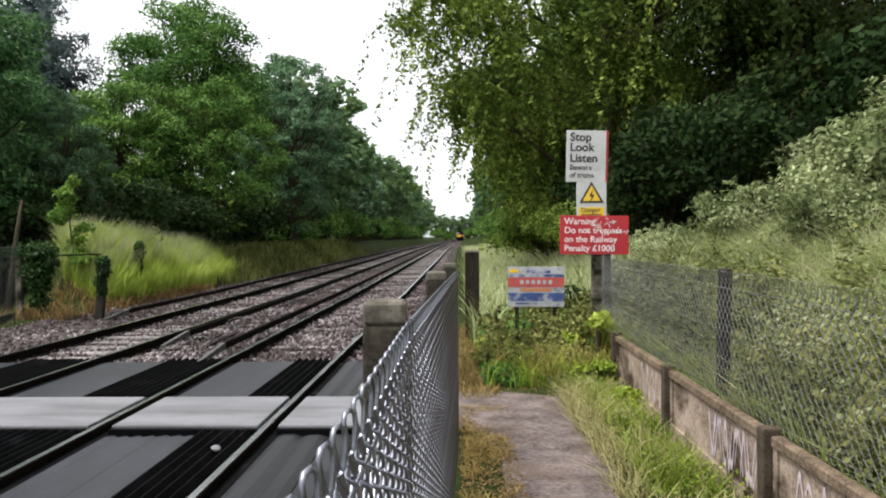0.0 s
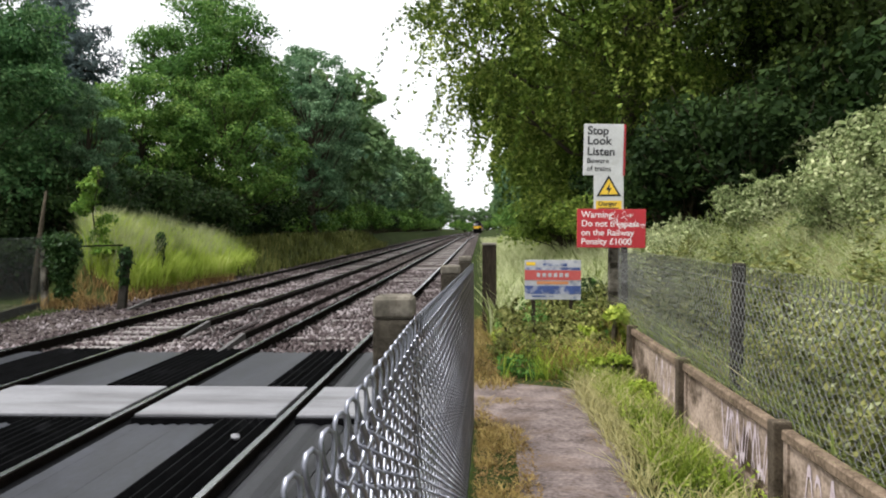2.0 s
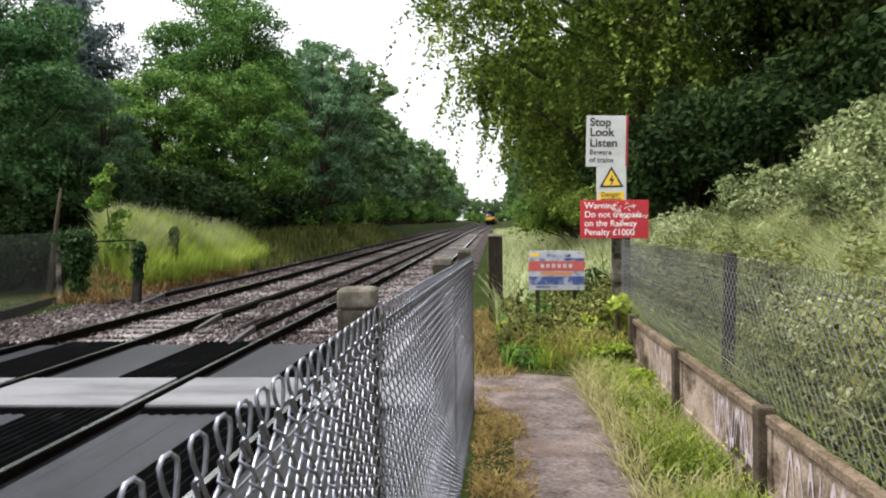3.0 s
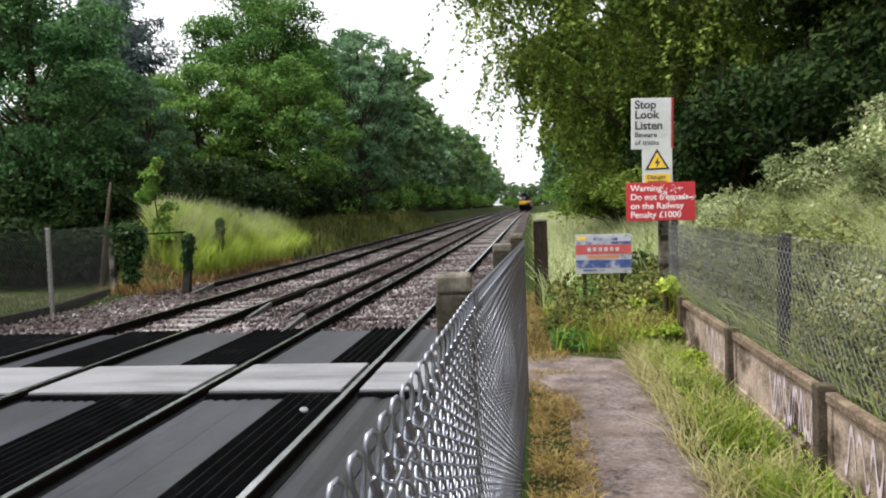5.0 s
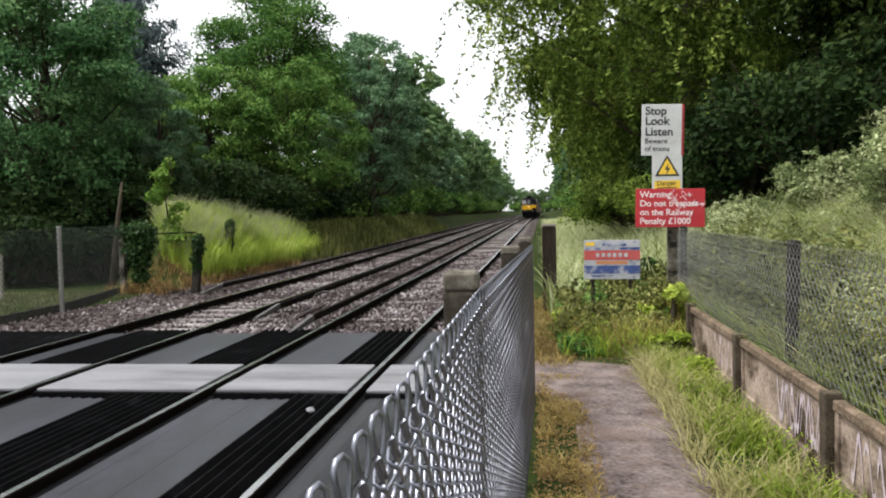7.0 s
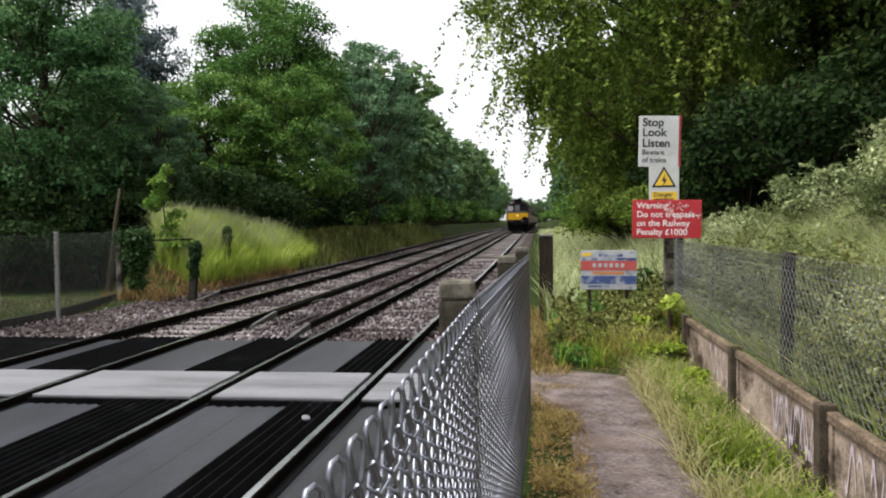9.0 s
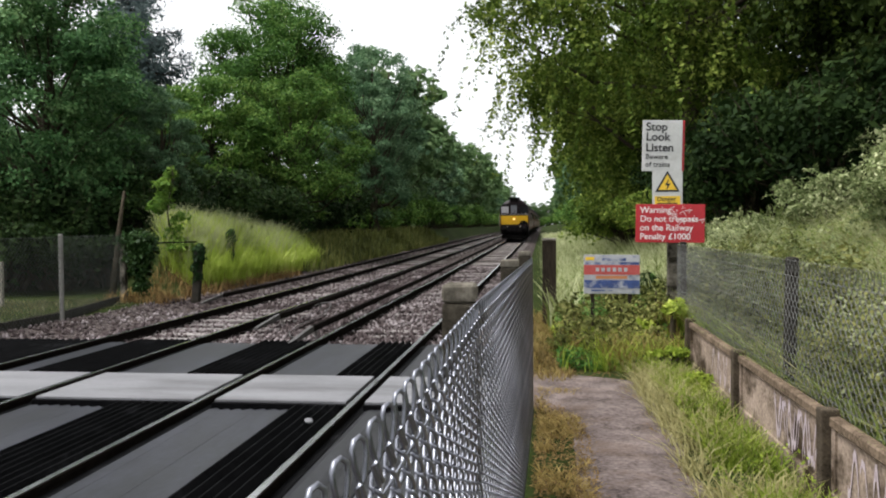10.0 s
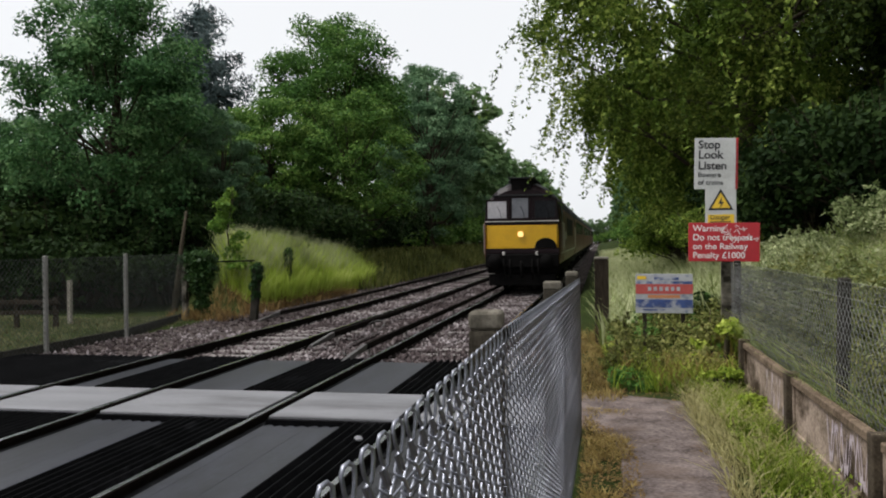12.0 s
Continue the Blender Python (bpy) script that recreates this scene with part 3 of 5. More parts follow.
def build_board_wall():
    """Concrete posts with gravel boards, along the path's far side."""
    w = thing("concrete_board_fence", "low stained concrete board fence with posts beside the path", "fence")
    ys = [-2.0, 0.25, 2.5, 4.78, 7.02, 9.36]
    for i, y in enumerate(ys):
        me = bevelled(Geo().box(-0.055, -0.05, -0.4, 0.055, 0.05, 0.575), "post", 0.012, 2)
        part("post", me, M_BOARDPOST, w, "dark stained post", pose(1.695, y, 0, 0, (i % 3 - 1) * 0.6, 0))
    for i in range(len(ys) - 1):
        a, b = ys[i] + 0.052, ys[i + 1] - 0.052
        bay = Geo()
        x0, x1 = 1.69, 1.735
        bay.box(x0 + 0.016, a, -0.25, x1, b, 0.53)
        board = part("board", bay.mesh("board"), M_BOARD, w)
        rim = Geo()
        rim.box(x0 - 0.012, a, 0.475, x1 + 0.012, b, 0.537)
        part("top_rim", bevelled(rim, "top_rim", 0.008, 1), M_RIM, w, "brown-stained rounded rim")
        low = Geo().box(x0 - 0.004, a, -0.25, x1 - 0.004, b, 0.10)
        part("lower_board", bevelled(low, "lower_board", 0.006, 1), M_BOARD, w)
        for s in (a, b - 0.06):
            part("end_rib", Geo().box(x0 + 0.002, s, 0.104, x1 - 0.006, s + 0.06, 0.472).mesh("end_rib"), M_BOARD, w)
    # faded paint scrawl on the boards
    rng = random.Random(8)
    for (ya, yb), count in (((4.95, 5.9), 9), ((3.1, 4.5), 8), ((7.2, 8.2), 4)):
        for k in range(count):
            g = Geo()
            y = ya + (yb - ya) * (k + 0.5) / count
            pts = []
            for i in range(9):
                u = i / 8
                pts.append((1.7042 - 0.0006 * k, y - 0.08 + 0.16 * u, 0.28 + 0.13 * math.sin(u * (5.0 + k % 3) + k * 1.7) + 0.02 * rng.uniform(-1, 1)))
            d = 0.013 + 0.008 * (k % 3)
            verts = [q for p in pts for q in ((p[0], p[1], p[2] - 1.6 * d), (p[0], p[1], p[2] + 1.6 * d))]
            g.add(verts, [(2 * i, 2 * i + 1, 2 * i + 3, 2 * i + 2) for i in range(8)])
            part("graffiti_stroke", g.mesh("graffiti_stroke", False, False), M_SCRAWL, w, "faded pink and white paint stroke")


M_RIM = surface("brown_stained_rim", (0.06, 0.043, 0.03), (0.24, 0.18, 0.13), 5, 40, 0.92, bump=0.6)
matte(M_RIM)
M_BOARDPOST = surface("dark_stained_post", (0.03, 0.024, 0.017), (0.11, 0.088, 0.066), 6, 55, 0.92, bump=0.5)
matte(M_BOARDPOST)
M_SCRAWL = surface("faded_scrawl_paint", (0.36, 0.29, 0.31), (0.56, 0.48, 0.51), 14, 60, 0.85)
build_board_wall()


matte(M_SCRAWL)


def build_bank_fence():
    f = thing("chain_link_fence", "old grey chain-link fence on dark posts along the bank", "fence")
    fence_run(f, (1.80, 0.9, 0.42), (1.80, 10.9, 0.42), 0.91, 0.085, 0.0027, M_WIRE_OLD, 3, True)
    for y, top in ((1.2, 1.44), (6.22, 1.41), (10.9, 1.42)):
        me = bevelled(Geo().box(-0.04, -0.045, -0.1, 0.04, 0.045, top), "post", 0.01, 1)
        part("post", me, M_DARKPOST, f, "", pose(1.875, y, 0.0, 4 if 5 < y < 7 else 0, 0, 0))
    for z in (0.55, 1.28):
        part("line_wire", Geo().tube([(1.806, 0.9, z), (1.806, 10.9, z)], 0.002, 5).mesh("line_wire", True), M_WIRE_OLD, f)


M_DARKPOST = surface("dark_mossy_post", (0.016, 0.015, 0.012), (0.055, 0.05, 0.042), 7, 60, 0.9, bump=0.4)
build_bank_fence()


def build_left_fence():
    f = thing("chain_link_fence", "fine green chain-link fence on pale posts beyond the tracks", "fence")
    runs = [(-9.3, 4.0), (-9.25, 8.8), (-9.2, 12.1), (-9.2, 14.5), (-9.9, 18.1)]
    for (xa, ya), (xb, yb) in zip(runs[1:-1], runs[2:]):
        fence_run(f, (xa, ya, -0.1), (xb, yb, -0.1), 1.62, 0.10, 0.0030, M_WIRE_GREEN, 3, False, True)
    for x, y in runs[1:-1]:
        part("post", bevelled(Geo().box(-0.036, -0.036, -0.3, 0.036, 0.036, 1.56), "post", 0.012, 1), M_PALEPOST, f, "", pose(x, y, 0))
    for (xa, ya), (xb, yb) in zip(runs[:-1], runs[1:]):
        g = Geo().tube([(xa, ya, 1.5), (xb, yb, 1.5)], 0.003, 4)
        part("line_wire", g.mesh("line_wire"), M_WIRE_GREEN, f)
        v = Vector((xb - xa, yb - ya))
        turn = math.degrees(math.atan2(-v.x, v.y))
        part("kick_board", Geo().box(-0.03, 0, -0.25, 0.03, v.length, 0.04).mesh("kick_board"), M_DARKPOST, f, "dark low base board", pose(xa - 0.12, ya, 0, 0, 0, turn))


matte(M_DARKPOST)
M_PALEPOST = surface("pale_concrete_post", (0.12, 0.115, 0.105), (0.22, 0.215, 0.20), 6, 60, 0.9)
build_left_fence()


def build_garden():
    """Low timber rails and a back fence past the left fence."""
    for i, (x, y) in enumerate(((-13.5, 14.0), (-13.2, 16.4))):
        t = thing("timber_barrier", "low weathered timber rail barrier on short grass", "barrier", "timber barriers", pose(x, y, -0.1, 0, 0, 12))
        for s in (-0.9, 0.0, 0.9):
            part("post", bevelled(Geo().box(s - 0.05, -0.05, -0.2, s + 0.05, 0.05, 0.62), "post", 0.01, 1), M_WOOD, t)
        for z in (0.3, 0.54):
            part("bar", bevelled(Geo().box(-1.0, -0.08, z - 0.05, 1.0, -0.052, z + 0.05), "bar", 0.008, 1), M_WOOD, t)
    for i, (x, y) in enumerate(((-13.2, 11.0), (-12.6, 17.5), (-14.8, 13.2))):
        p = thing("timber_post", "slim pale timber post on short grass", "post", "garden posts", pose(x, y, -0.1))
        part("shaft", bevelled(Geo().box(-0.05, -0.05, -0.2, 0.05, 0.05, 1.75 if i != 1 else 1.0), "shaft", 0.01, 1), M_PALEWOOD, p)


build_garden()


# ======== posts and signs ========
def build_posts():
    p = thing("timber_post", "thick dark weathered timber gatepost beside the crossing path", "post", "", pose(0.135, 13.4, 0.0))
    part("shaft", bevelled(Geo().box(-0.115, -0.1, -0.3, 0.115, 0.1, 1.40), "shaft", 0.018, 2), M_WOOD, p)
    part("cap", bevelled(Geo().box(-0.12, -0.105, 1.402, 0.12, 0.105, 1.44), "cap", 0.015, 2), M_PALEWOOD, p, "pale worn end grain")
    for x, y, h, lean in ((-8.28, 18.45, 1.72, 5.0), (-9.52, 23.9, 1.35, 1.0)):
        q = thing("concrete_post", "leaning old concrete post overgrown with ivy at the top", "post", "old fence posts", pose(x, y, land(x, y) - 0.1, 0, lean, 0))
        part("shaft", bevelled(Geo().box(-0.09, -0.08, -0.2, 0.09, 0.08, h), "shaft", 0.02, 2), M_DARKPOST, q)
        part("ivy", leaf_cloud("ivy", [((0, 0, h - 0.08), 0.15, 1.1), ((0.03, -0.03, h - 0.28), 0.15, 1.1), ((-0.03, -0.04, h - 0.48), 0.13, 1.1), ((0.02, -0.04, h - 0.7), 0.11, 1.2)], 1400, 0.04, 11), M_IVY, q, "dark green ivy leaves")
    r = thing("handrail", "thin rusty rail fixed between the old posts", "rail")
    part("bar", Geo().tube([(-9.2, 18.4, 1.30), (-8.2, 18.45, 1.32)], 0.02, 6).mesh("bar"), M_RAILSIDE, r)


def leaf_cloud(name, lobes, count, size, seed, up=0.35, shell=0.12, wide=0.55):
    """Leaves strewn about lobes of (centre, radius, height factor)."""
    rng = np.random.default_rng(seed)
    c = np.array([l[0] for l in lobes], float)
    r = np.array([l[1] for l in lobes], float)
    hz = np.array([l[2] for l in lobes], float)
    share = r ** 2 / (r ** 2).sum()
    pick = rng.choice(len(lobes), count, p=share)
    u = rng.normal(size=(count, 3))
    u /= np.linalg.norm(u, axis=1)[:, None]
    u[:, 2] = np.where((u[:, 2] < -0.3) & (rng.random(count) < 0.6), -u[:, 2], u[:, 2])
    d = shell + (1 - shell) * rng.random(count) ** 0.6
    d *= 1 + 0.2 * np.abs(rng.normal(size=count)) * (rng.random(count) < 0.5)
    p = c[pick] + u * (r[pick] * d)[:, None] * np.stack([np.ones(count), np.ones(count), hz[pick]], 1)
    return leaf_mesh(name, p, u, size, rng, up, wide)


def leaf_mesh(name, p, u, size, rng, up=0.35, wide=0.55):
    count = len(p)
    nrm = u * 0.7 + rng.normal(size=(count, 3)) * 0.55 + np.array([0, 0, up])
    nrm /= np.linalg.norm(nrm, axis=1)[:, None]
    a = np.cross(nrm, rng.normal(size=(count, 3)))
    a /= np.linalg.norm(a, axis=1)[:, None]
    b = np.cross(nrm, a)
    s = (size * (0.6 + 0.8 * rng.random(count)))[:, None]
    bend = nrm * s * 0.18
    verts = np.stack([p - a * s, p + b * s * wide - bend, p + a * s, p - b * s * wide - bend], 1).reshape(-1, 3)
    i = 4 * np.arange(count)
    faces = np.stack([i, i + 1, i + 2, i + 3], 1)
    return fast_mesh(name, verts, faces)


build_posts()


def text_mesh(words, size, bold):
    cu = bpy.data.curves.new("lettering", "FONT")
    cu.body, cu.size, cu.extrude, cu.offset = words, size, 0.0015, bold
    tmp = bpy.data.objects.new("lettering", cu)
    scene.collection.objects.link(tmp)
    me = bpy.data.meshes.new_from_object(tmp.evaluated_get(bpy.context.evaluated_depsgraph_get()))
    bpy.data.objects.remove(tmp)
    me.materials.clear()
    return me


def text_part(words, size, x, z, y, parent, material, label="", bold=0.0):
    """Each word is a part of its own, set where the line puts it."""
    done = []
    for word in words.split(" "):
        done.append(word)
        me = text_mesh(word, size, bold)
        line = text_mesh(" ".join(done), size, bold)
        shift = max(v.co.x for v in line.vertices) - max(v.co.x for v in me.vertices)
        bpy.data.meshes.remove(line)
        part("lettering", me, material, parent, label, pose(x + shift, y, z, 90, 0, 0))


def sign_board(name, label, w, h, material, at):
    t = thing(name, label, "sign", "", at)
    part("panel", bevelled(Geo().box(0, 0, -h, w, 0.018, 0), "panel", 0.006, 2), material, t)
    return t


M_SIGNWHITE = surface("sign_white_enamel", (0.42, 0.42, 0.41), (0.58, 0.58, 0.57), 3, 40, 0.45, third=(0.34, 0.33, 0.3), third_at=(0.56, 0.75), bump=0.05)
M_SIGNRED = surface("sign_red_enamel", (0.36, 0.012, 0.02), (0.50, 0.022, 0.032), 3, 40, 0.42, bump=0.05)
M_SIGNBLUE = surface("sign_blue_vinyl", (0.02, 0.04, 0.14), (0.05, 0.09, 0.26), 6, 50, 0.45, third=(0.42, 0.43, 0.47), third_at=(0.46, 0.58))
M_SIGNYEL = surface("sign_yellow_enamel", (0.68, 0.42, 0.02), (0.82, 0.55, 0.04), 4, 40, 0.42, bump=0.05)
M_INK = plain("sign_black", (0.012, 0.012, 0.014), 0.5)
M_LETTER = plain("sign_white_letters", (0.78, 0.77, 0.76), 0.5)
M_ORANGE = plain("sign_orange", (0.5, 0.2, 0.08), 0.6)
M_NOTICERED = surface("worn_red_vinyl", (0.38, 0.05, 0.045), (0.5, 0.1, 0.09), 9, 50, 0.5, third=(0.4, 0.36, 0.36), third_at=(0.6, 0.7))
M_NOTICE = surface("worn_notice_white", (0.30, 0.31, 0.33), (0.46, 0.46, 0.48), 9, 50, 0.5, third=(0.16, 0.19, 0.26), third_at=(0.56, 0.66))


def bar_part(parent, x0, z0, x1, z1, material, label="", y0=-0.004, name="bar"):
    return part(name, Geo().box(x0, y0, z0, x1, -0.0005, z1).mesh(name), material, parent, label)


def build_signs():
    yb = 11.17
    post = thing("sign_post", "grey square concrete post that carries the warning signs", "post", "", pose(1.80, yb + 0.1, 0.0))
    part("shaft", bevelled(Geo().box(-0.075, -0.06, -0.3, 0.075, 0.06, 3.0), "shaft", 0.014, 2), M_CONCRETE, post)
    a = sign_board("stop_look_listen_sign", "tall white enamel sign with black lettering on a post", 0.53, 0.69, M_SIGNWHITE, pose(1.39, yb, 3.07, 0, 1.5, 0))
    for words, size, z in (("Stop", 0.155, -0.14), ("Look", 0.155, -0.275), ("Listen", 0.155, -0.42), ("Beware", 0.098, -0.525), ("of trains", 0.098, -0.63)):
        text_part(words, size, 0.045, z, -0.002, a, M_INK, "black lettering", 0.0034 if size > 0.1 else 0.001)
    back = sign_board("back_board", "red-edged white board fixed behind the warning sign", 0.5, 0.69, M_SIGNRED, pose(1.455, yb + 0.03, 3.07, 0, 1.5, 0))
    e = sign_board("electric_hazard_sign", "white sign with yellow lightning triangle above yellow panel", 0.40, 0.52, M_SIGNWHITE, pose(1.515, yb, 2.375))
    tri = Geo()
    cx, cz, r = 0.2, -0.185, 0.19
    out = [(cx + r * math.cos(radians(k)), cz + r * math.sin(radians(k)) * 1.0) for k in (90, 210, 330)]
    part("triangle", tri.prism(out, -0.004, -0.0005).mesh("triangle"), M_INK, e, "black triangle border")
    inn = [(cx + r * 0.74 * math.cos(radians(k)), cz + r * 0.74 * math.sin(radians(k))) for k in (90, 210, 330)]
    part("triangle", Geo().prism(inn, -0.0065, -0.0042).mesh("triangle"), M_SIGNYEL, e, "yellow triangle field")
    bolt = [(cx + 0.02, cz + 0.085), (cx - 0.035, cz - 0.01), (cx + 0.0, cz - 0.01), (cx - 0.02, cz - 0.085), (cx + 0.04, cz + 0.015), (cx + 0.006, cz + 0.015)]
    part("bolt", Geo().prism(bolt, -0.009, -0.0068).mesh("bolt"), M_INK, e, "black lightning bolt")
    bar_part(e, 0.03, -0.49, 0.37, -0.34, M_SIGNYEL, "yellow panel")
    text_part("Danger", 0.085, 0.06, -0.405, -0.006, e, M_INK, "black lettering", 0.0005)
    for z in (-0.44, -0.468):
        bar_part(e, 0.06, z - 0.007, 0.33, z + 0.007, M_INK, "line of small print", -0.0065)
    w = sign_board("trespass_warning_sign", "wide red enamel sign with white lettering and scrawl", 0.915, 0.52, M_SIGNRED, pose(1.295, yb - 0.012, 1.93, 0, 0.8, 0))
    for words, z in (("Warning", -0.115), ("Do not trespass", -0.235), ("on the Railway", -0.355), ("Penalty \u00a31000", -0.475)):
        text_part(words, 0.118, 0.055, z, -0.002, w, M_LETTER, "white lettering", 0.001)
    rng = random.Random(5)
    for k in range(16):
        x, z = 0.46 + 0.40 * rng.random(), -0.03 - 0.20 * rng.random()
        s = Geo().tube([(x, -0.003, z), (x + rng.uniform(0.01, 0.05), -0.003, z - rng.uniform(-0.04, 0.05)), (x + rng.uniform(0.03, 0.08), -0.003, z + rng.uniform(-0.03, 0.03))], 0.0045, 4)
        part("scrawl", s.mesh("scrawl"), M_LETTER, w, "white scrawled stroke")
    n = sign_board("notice_board", "worn white notice with red and blue bands in the grass", 0.745, 0.53, M_NOTICE, pose(0.585, 11.02, 1.25, 0, 0.4, 0))
    bar_part(n, 0.01, -0.135, 0.735, -0.10, M_SIGNBLUE, "dark blue stripe")
    bar_part(n, 0.24, -0.085, 0.56, -0.045, M_SIGNBLUE, "line of blurred blue print")
    bar_part(n, 0.02, -0.075, 0.14, -0.03, M_SIGNYEL, "small yellow mark")
    bar_part(n, 0.0, -0.27, 0.745, -0.14, M_NOTICERED, "red band")
    for k in range(6):
        bar_part(n, 0.16 + 0.075 * k, -0.228, 0.205 + 0.075 * k, -0.175, M_NOTICE, "blurred white print", -0.006)
    bar_part(n, 0.16, -0.325, 0.58, -0.285, M_ORANGE, "line of orange print")
    bar_part(n, 0.0, -0.455, 0.745, -0.345, M_SIGNBLUE, "worn dark blue band")
    bar_part(n, 0.10, -0.495, 0.45, -0.475, M_SIGNBLUE, "line of small print")
    for x in (0.12, 0.62):
        part("stake", Geo().box(x - 0.025, 0.02, -1.35, x + 0.025, 0.06, -0.05).mesh("stake"), M_WOOD, n, "dark timber stake")


build_signs()

# ======== trees ========
def crown_lobes(rng, centre, rad, count, lo=0.2, hi=0.38, inner=0.45):
    lobes = []
    for i in range(count):
        u = np.array([rng.gauss(0, 1) for _ in range(3)])
        u /= np.linalg.norm(u)
        k = inner + (0.95 - inner) * rng.random() ** 0.6
        c = (centre[0] + u[0] * rad[0] * k, centre[1] + u[1] * rad[1] * k, centre[2] + u[2] * rad[2] * k)
        lobes.append((c, rng.uniform(lo, hi) * min(rad[0], rad[2]) * (1.15 - 0.35 * k), rng.uniform(0.5, 0.8)))
    return lobes


def limb_mesh(rng, base_r, height, lobes, fork, limbs=48):
    g = Geo()
    trunk = []
    lean = (rng.uniform(-0.3, 0.3), rng.uniform(-0.3, 0.3))
    for k in range(8):
        u = k / 7
        trunk.append((lean[0] * u * u + 0.08 * math.sin(5 * u + lean[0] * 9), lean[1] * u * u, -0.4 + (height * 0.86 + 0.4) * u))
    g.tube(trunk, [base_r * (1.25 if k == 0 else 1 - 0.85 * k / 7) for k in range(8)], 8)
    for c, r, _ in lobes[:limbs]:
        hz = max(fork, min(height * 0.8, c[2] * 0.72))
        u = (hz + 0.4) / (height * 0.86 + 0.4)
        a = Vector((lean[0] * u * u, lean[1] * u * u, hz * 0.9))
        b = Vector(c)
        m = a.lerp(b, 0.5) + Vector((rng.uniform(-0.3, 0.3), rng.uniform(-0.3, 0.3), -0.12 * (b - a).length))
        q = a.lerp(m, 0.5)
        rr = max(0.03, base_r * 0.34 * (1 - 0.5 * u))
        g.tube([a, q, m, m.lerp(b, 0.6), b], [rr, rr * 0.8, rr * 0.6, rr * 0.4, rr * 0.15], 5, False)
        for s in range(1):
            e = b + Vector((rng.gauss(0, 1), rng.gauss(0, 1), rng.gauss(0.3, 0.7))).normalized() * r * 0.95
            g.tube([m.lerp(b, 0.6), b.lerp(e, 0.5), e], [rr * 0.3, rr * 0.18, 0.006], 4, False)
    return g.mesh("trunk", True, False)


def make_tree(label, seed, height, rad, base_z, leaves, size, material, lobes_n=34, hang=0, category="tree", lo=0.2, hi=0.38, inner=0.45, name="tree"):
    rng = random.Random(seed)
    centre = (0, 0, (height + base_z) / 2)
    lobes = crown_lobes(rng, centre, (rad[0], rad[1], (height - base_z) / 2), lobes_n, lo, hi, inner)
    t = thing(name, label, category)
    part("trunk", limb_mesh(rng, 0.022 * height + 0.05, height, lobes, max(1.0, base_z * 0.6), 48 if leaves > 10000 else 14), M_BARK, t)
    part("crown", leaf_cloud("crown", lobes, leaves, size, seed), material, t)
    if hang:
        # hanging sprays of leaves below the outer boughs
        r2 = np.random.default_rng(seed + 7)
        pts, dirs = [], []
        for k in range(hang):
            c, r, _ = lobes[int(r2.integers(len(lobes)))]
            w = r2.normal(size=3)
            w[2] = -abs(w[2]) * 0.4
            w /= np.linalg.norm(w)
            p = np.array(c) + w * r * 0.9
            ln = 0.7 + 1.9 * r2.random()
            m = int(ln * 34)
            u = np.sort(r2.random(m))
            out = np.array([w[0], w[1], 0]) * 0.7
            q = p + out * (u * ln * 0.6)[:, None] + np.array([0, 0, -1.0]) * ((u ** 1.6) * ln)[:, None] + r2.normal(size=(m, 3)) * 0.06
            pts.append(q)
            dirs.append(np.tile(w, (m, 1)))
        part("spray", leaf_mesh("spray", np.concatenate(pts), np.concatenate(dirs), size, r2, 0.1, 0.5), material, t, "hanging leafy sprays")["kind"] = "stuff"
    return t


def make_conifer(label, seed, height, radius, leaves, size):
    rng = random.Random(seed)
    r2 = np.random.default_rng(seed)
    t = thing("conifer", label, "tree")
    g = Geo().tube([(0, 0, -0.4), (0, 0, height * 0.5), (0, 0, height)], [0.3, 0.18, 0.03], 7)
    pts, dirs = [], []
    tiers = 26
    for i in range(tiers):
        z = height * (0.12 + 0.86 * i / tiers)
        reach = radius * (1 - i / tiers) ** 0.55 + 0.35
        for k in range(7):
            w = rng.uniform(0, 6.28)
            ln = reach * rng.uniform(0.65, 1.1)
            tip = (math.cos(w) * ln, math.sin(w) * ln, z - 0.12 * ln + 0.3)
            mid = (math.cos(w) * ln * 0.5, math.sin(w) * ln * 0.5, z - 0.12 * ln)
            g.tube([(0, 0, z), mid, tip], [0.05, 0.03, 0.008], 4, False)
            m = max(4, int(leaves * ln / (tiers * 7 * radius * 0.55)))
            u = r2.random(m) ** 0.7
            q = np.stack([math.cos(w) * ln * u, math.sin(w) * ln * u, z - 0.12 * ln + 0.3 * u * u - 0.5 * r2.random(m)], 1) + r2.normal(size=(m, 3)) * np.array([0.22, 0.22, 0.2])
            pts.append(q)
            dirs.append(np.tile([math.cos(w), math.sin(w), 0.3], (m, 1)))
    part("trunk", g.mesh("trunk", True, False), M_BARK, t)
    part("crown", leaf_mesh("crown", np.concatenate(pts), np.concatenate(dirs), size, r2, 0.2, 0.3), M_NEEDLE, t)
    return t


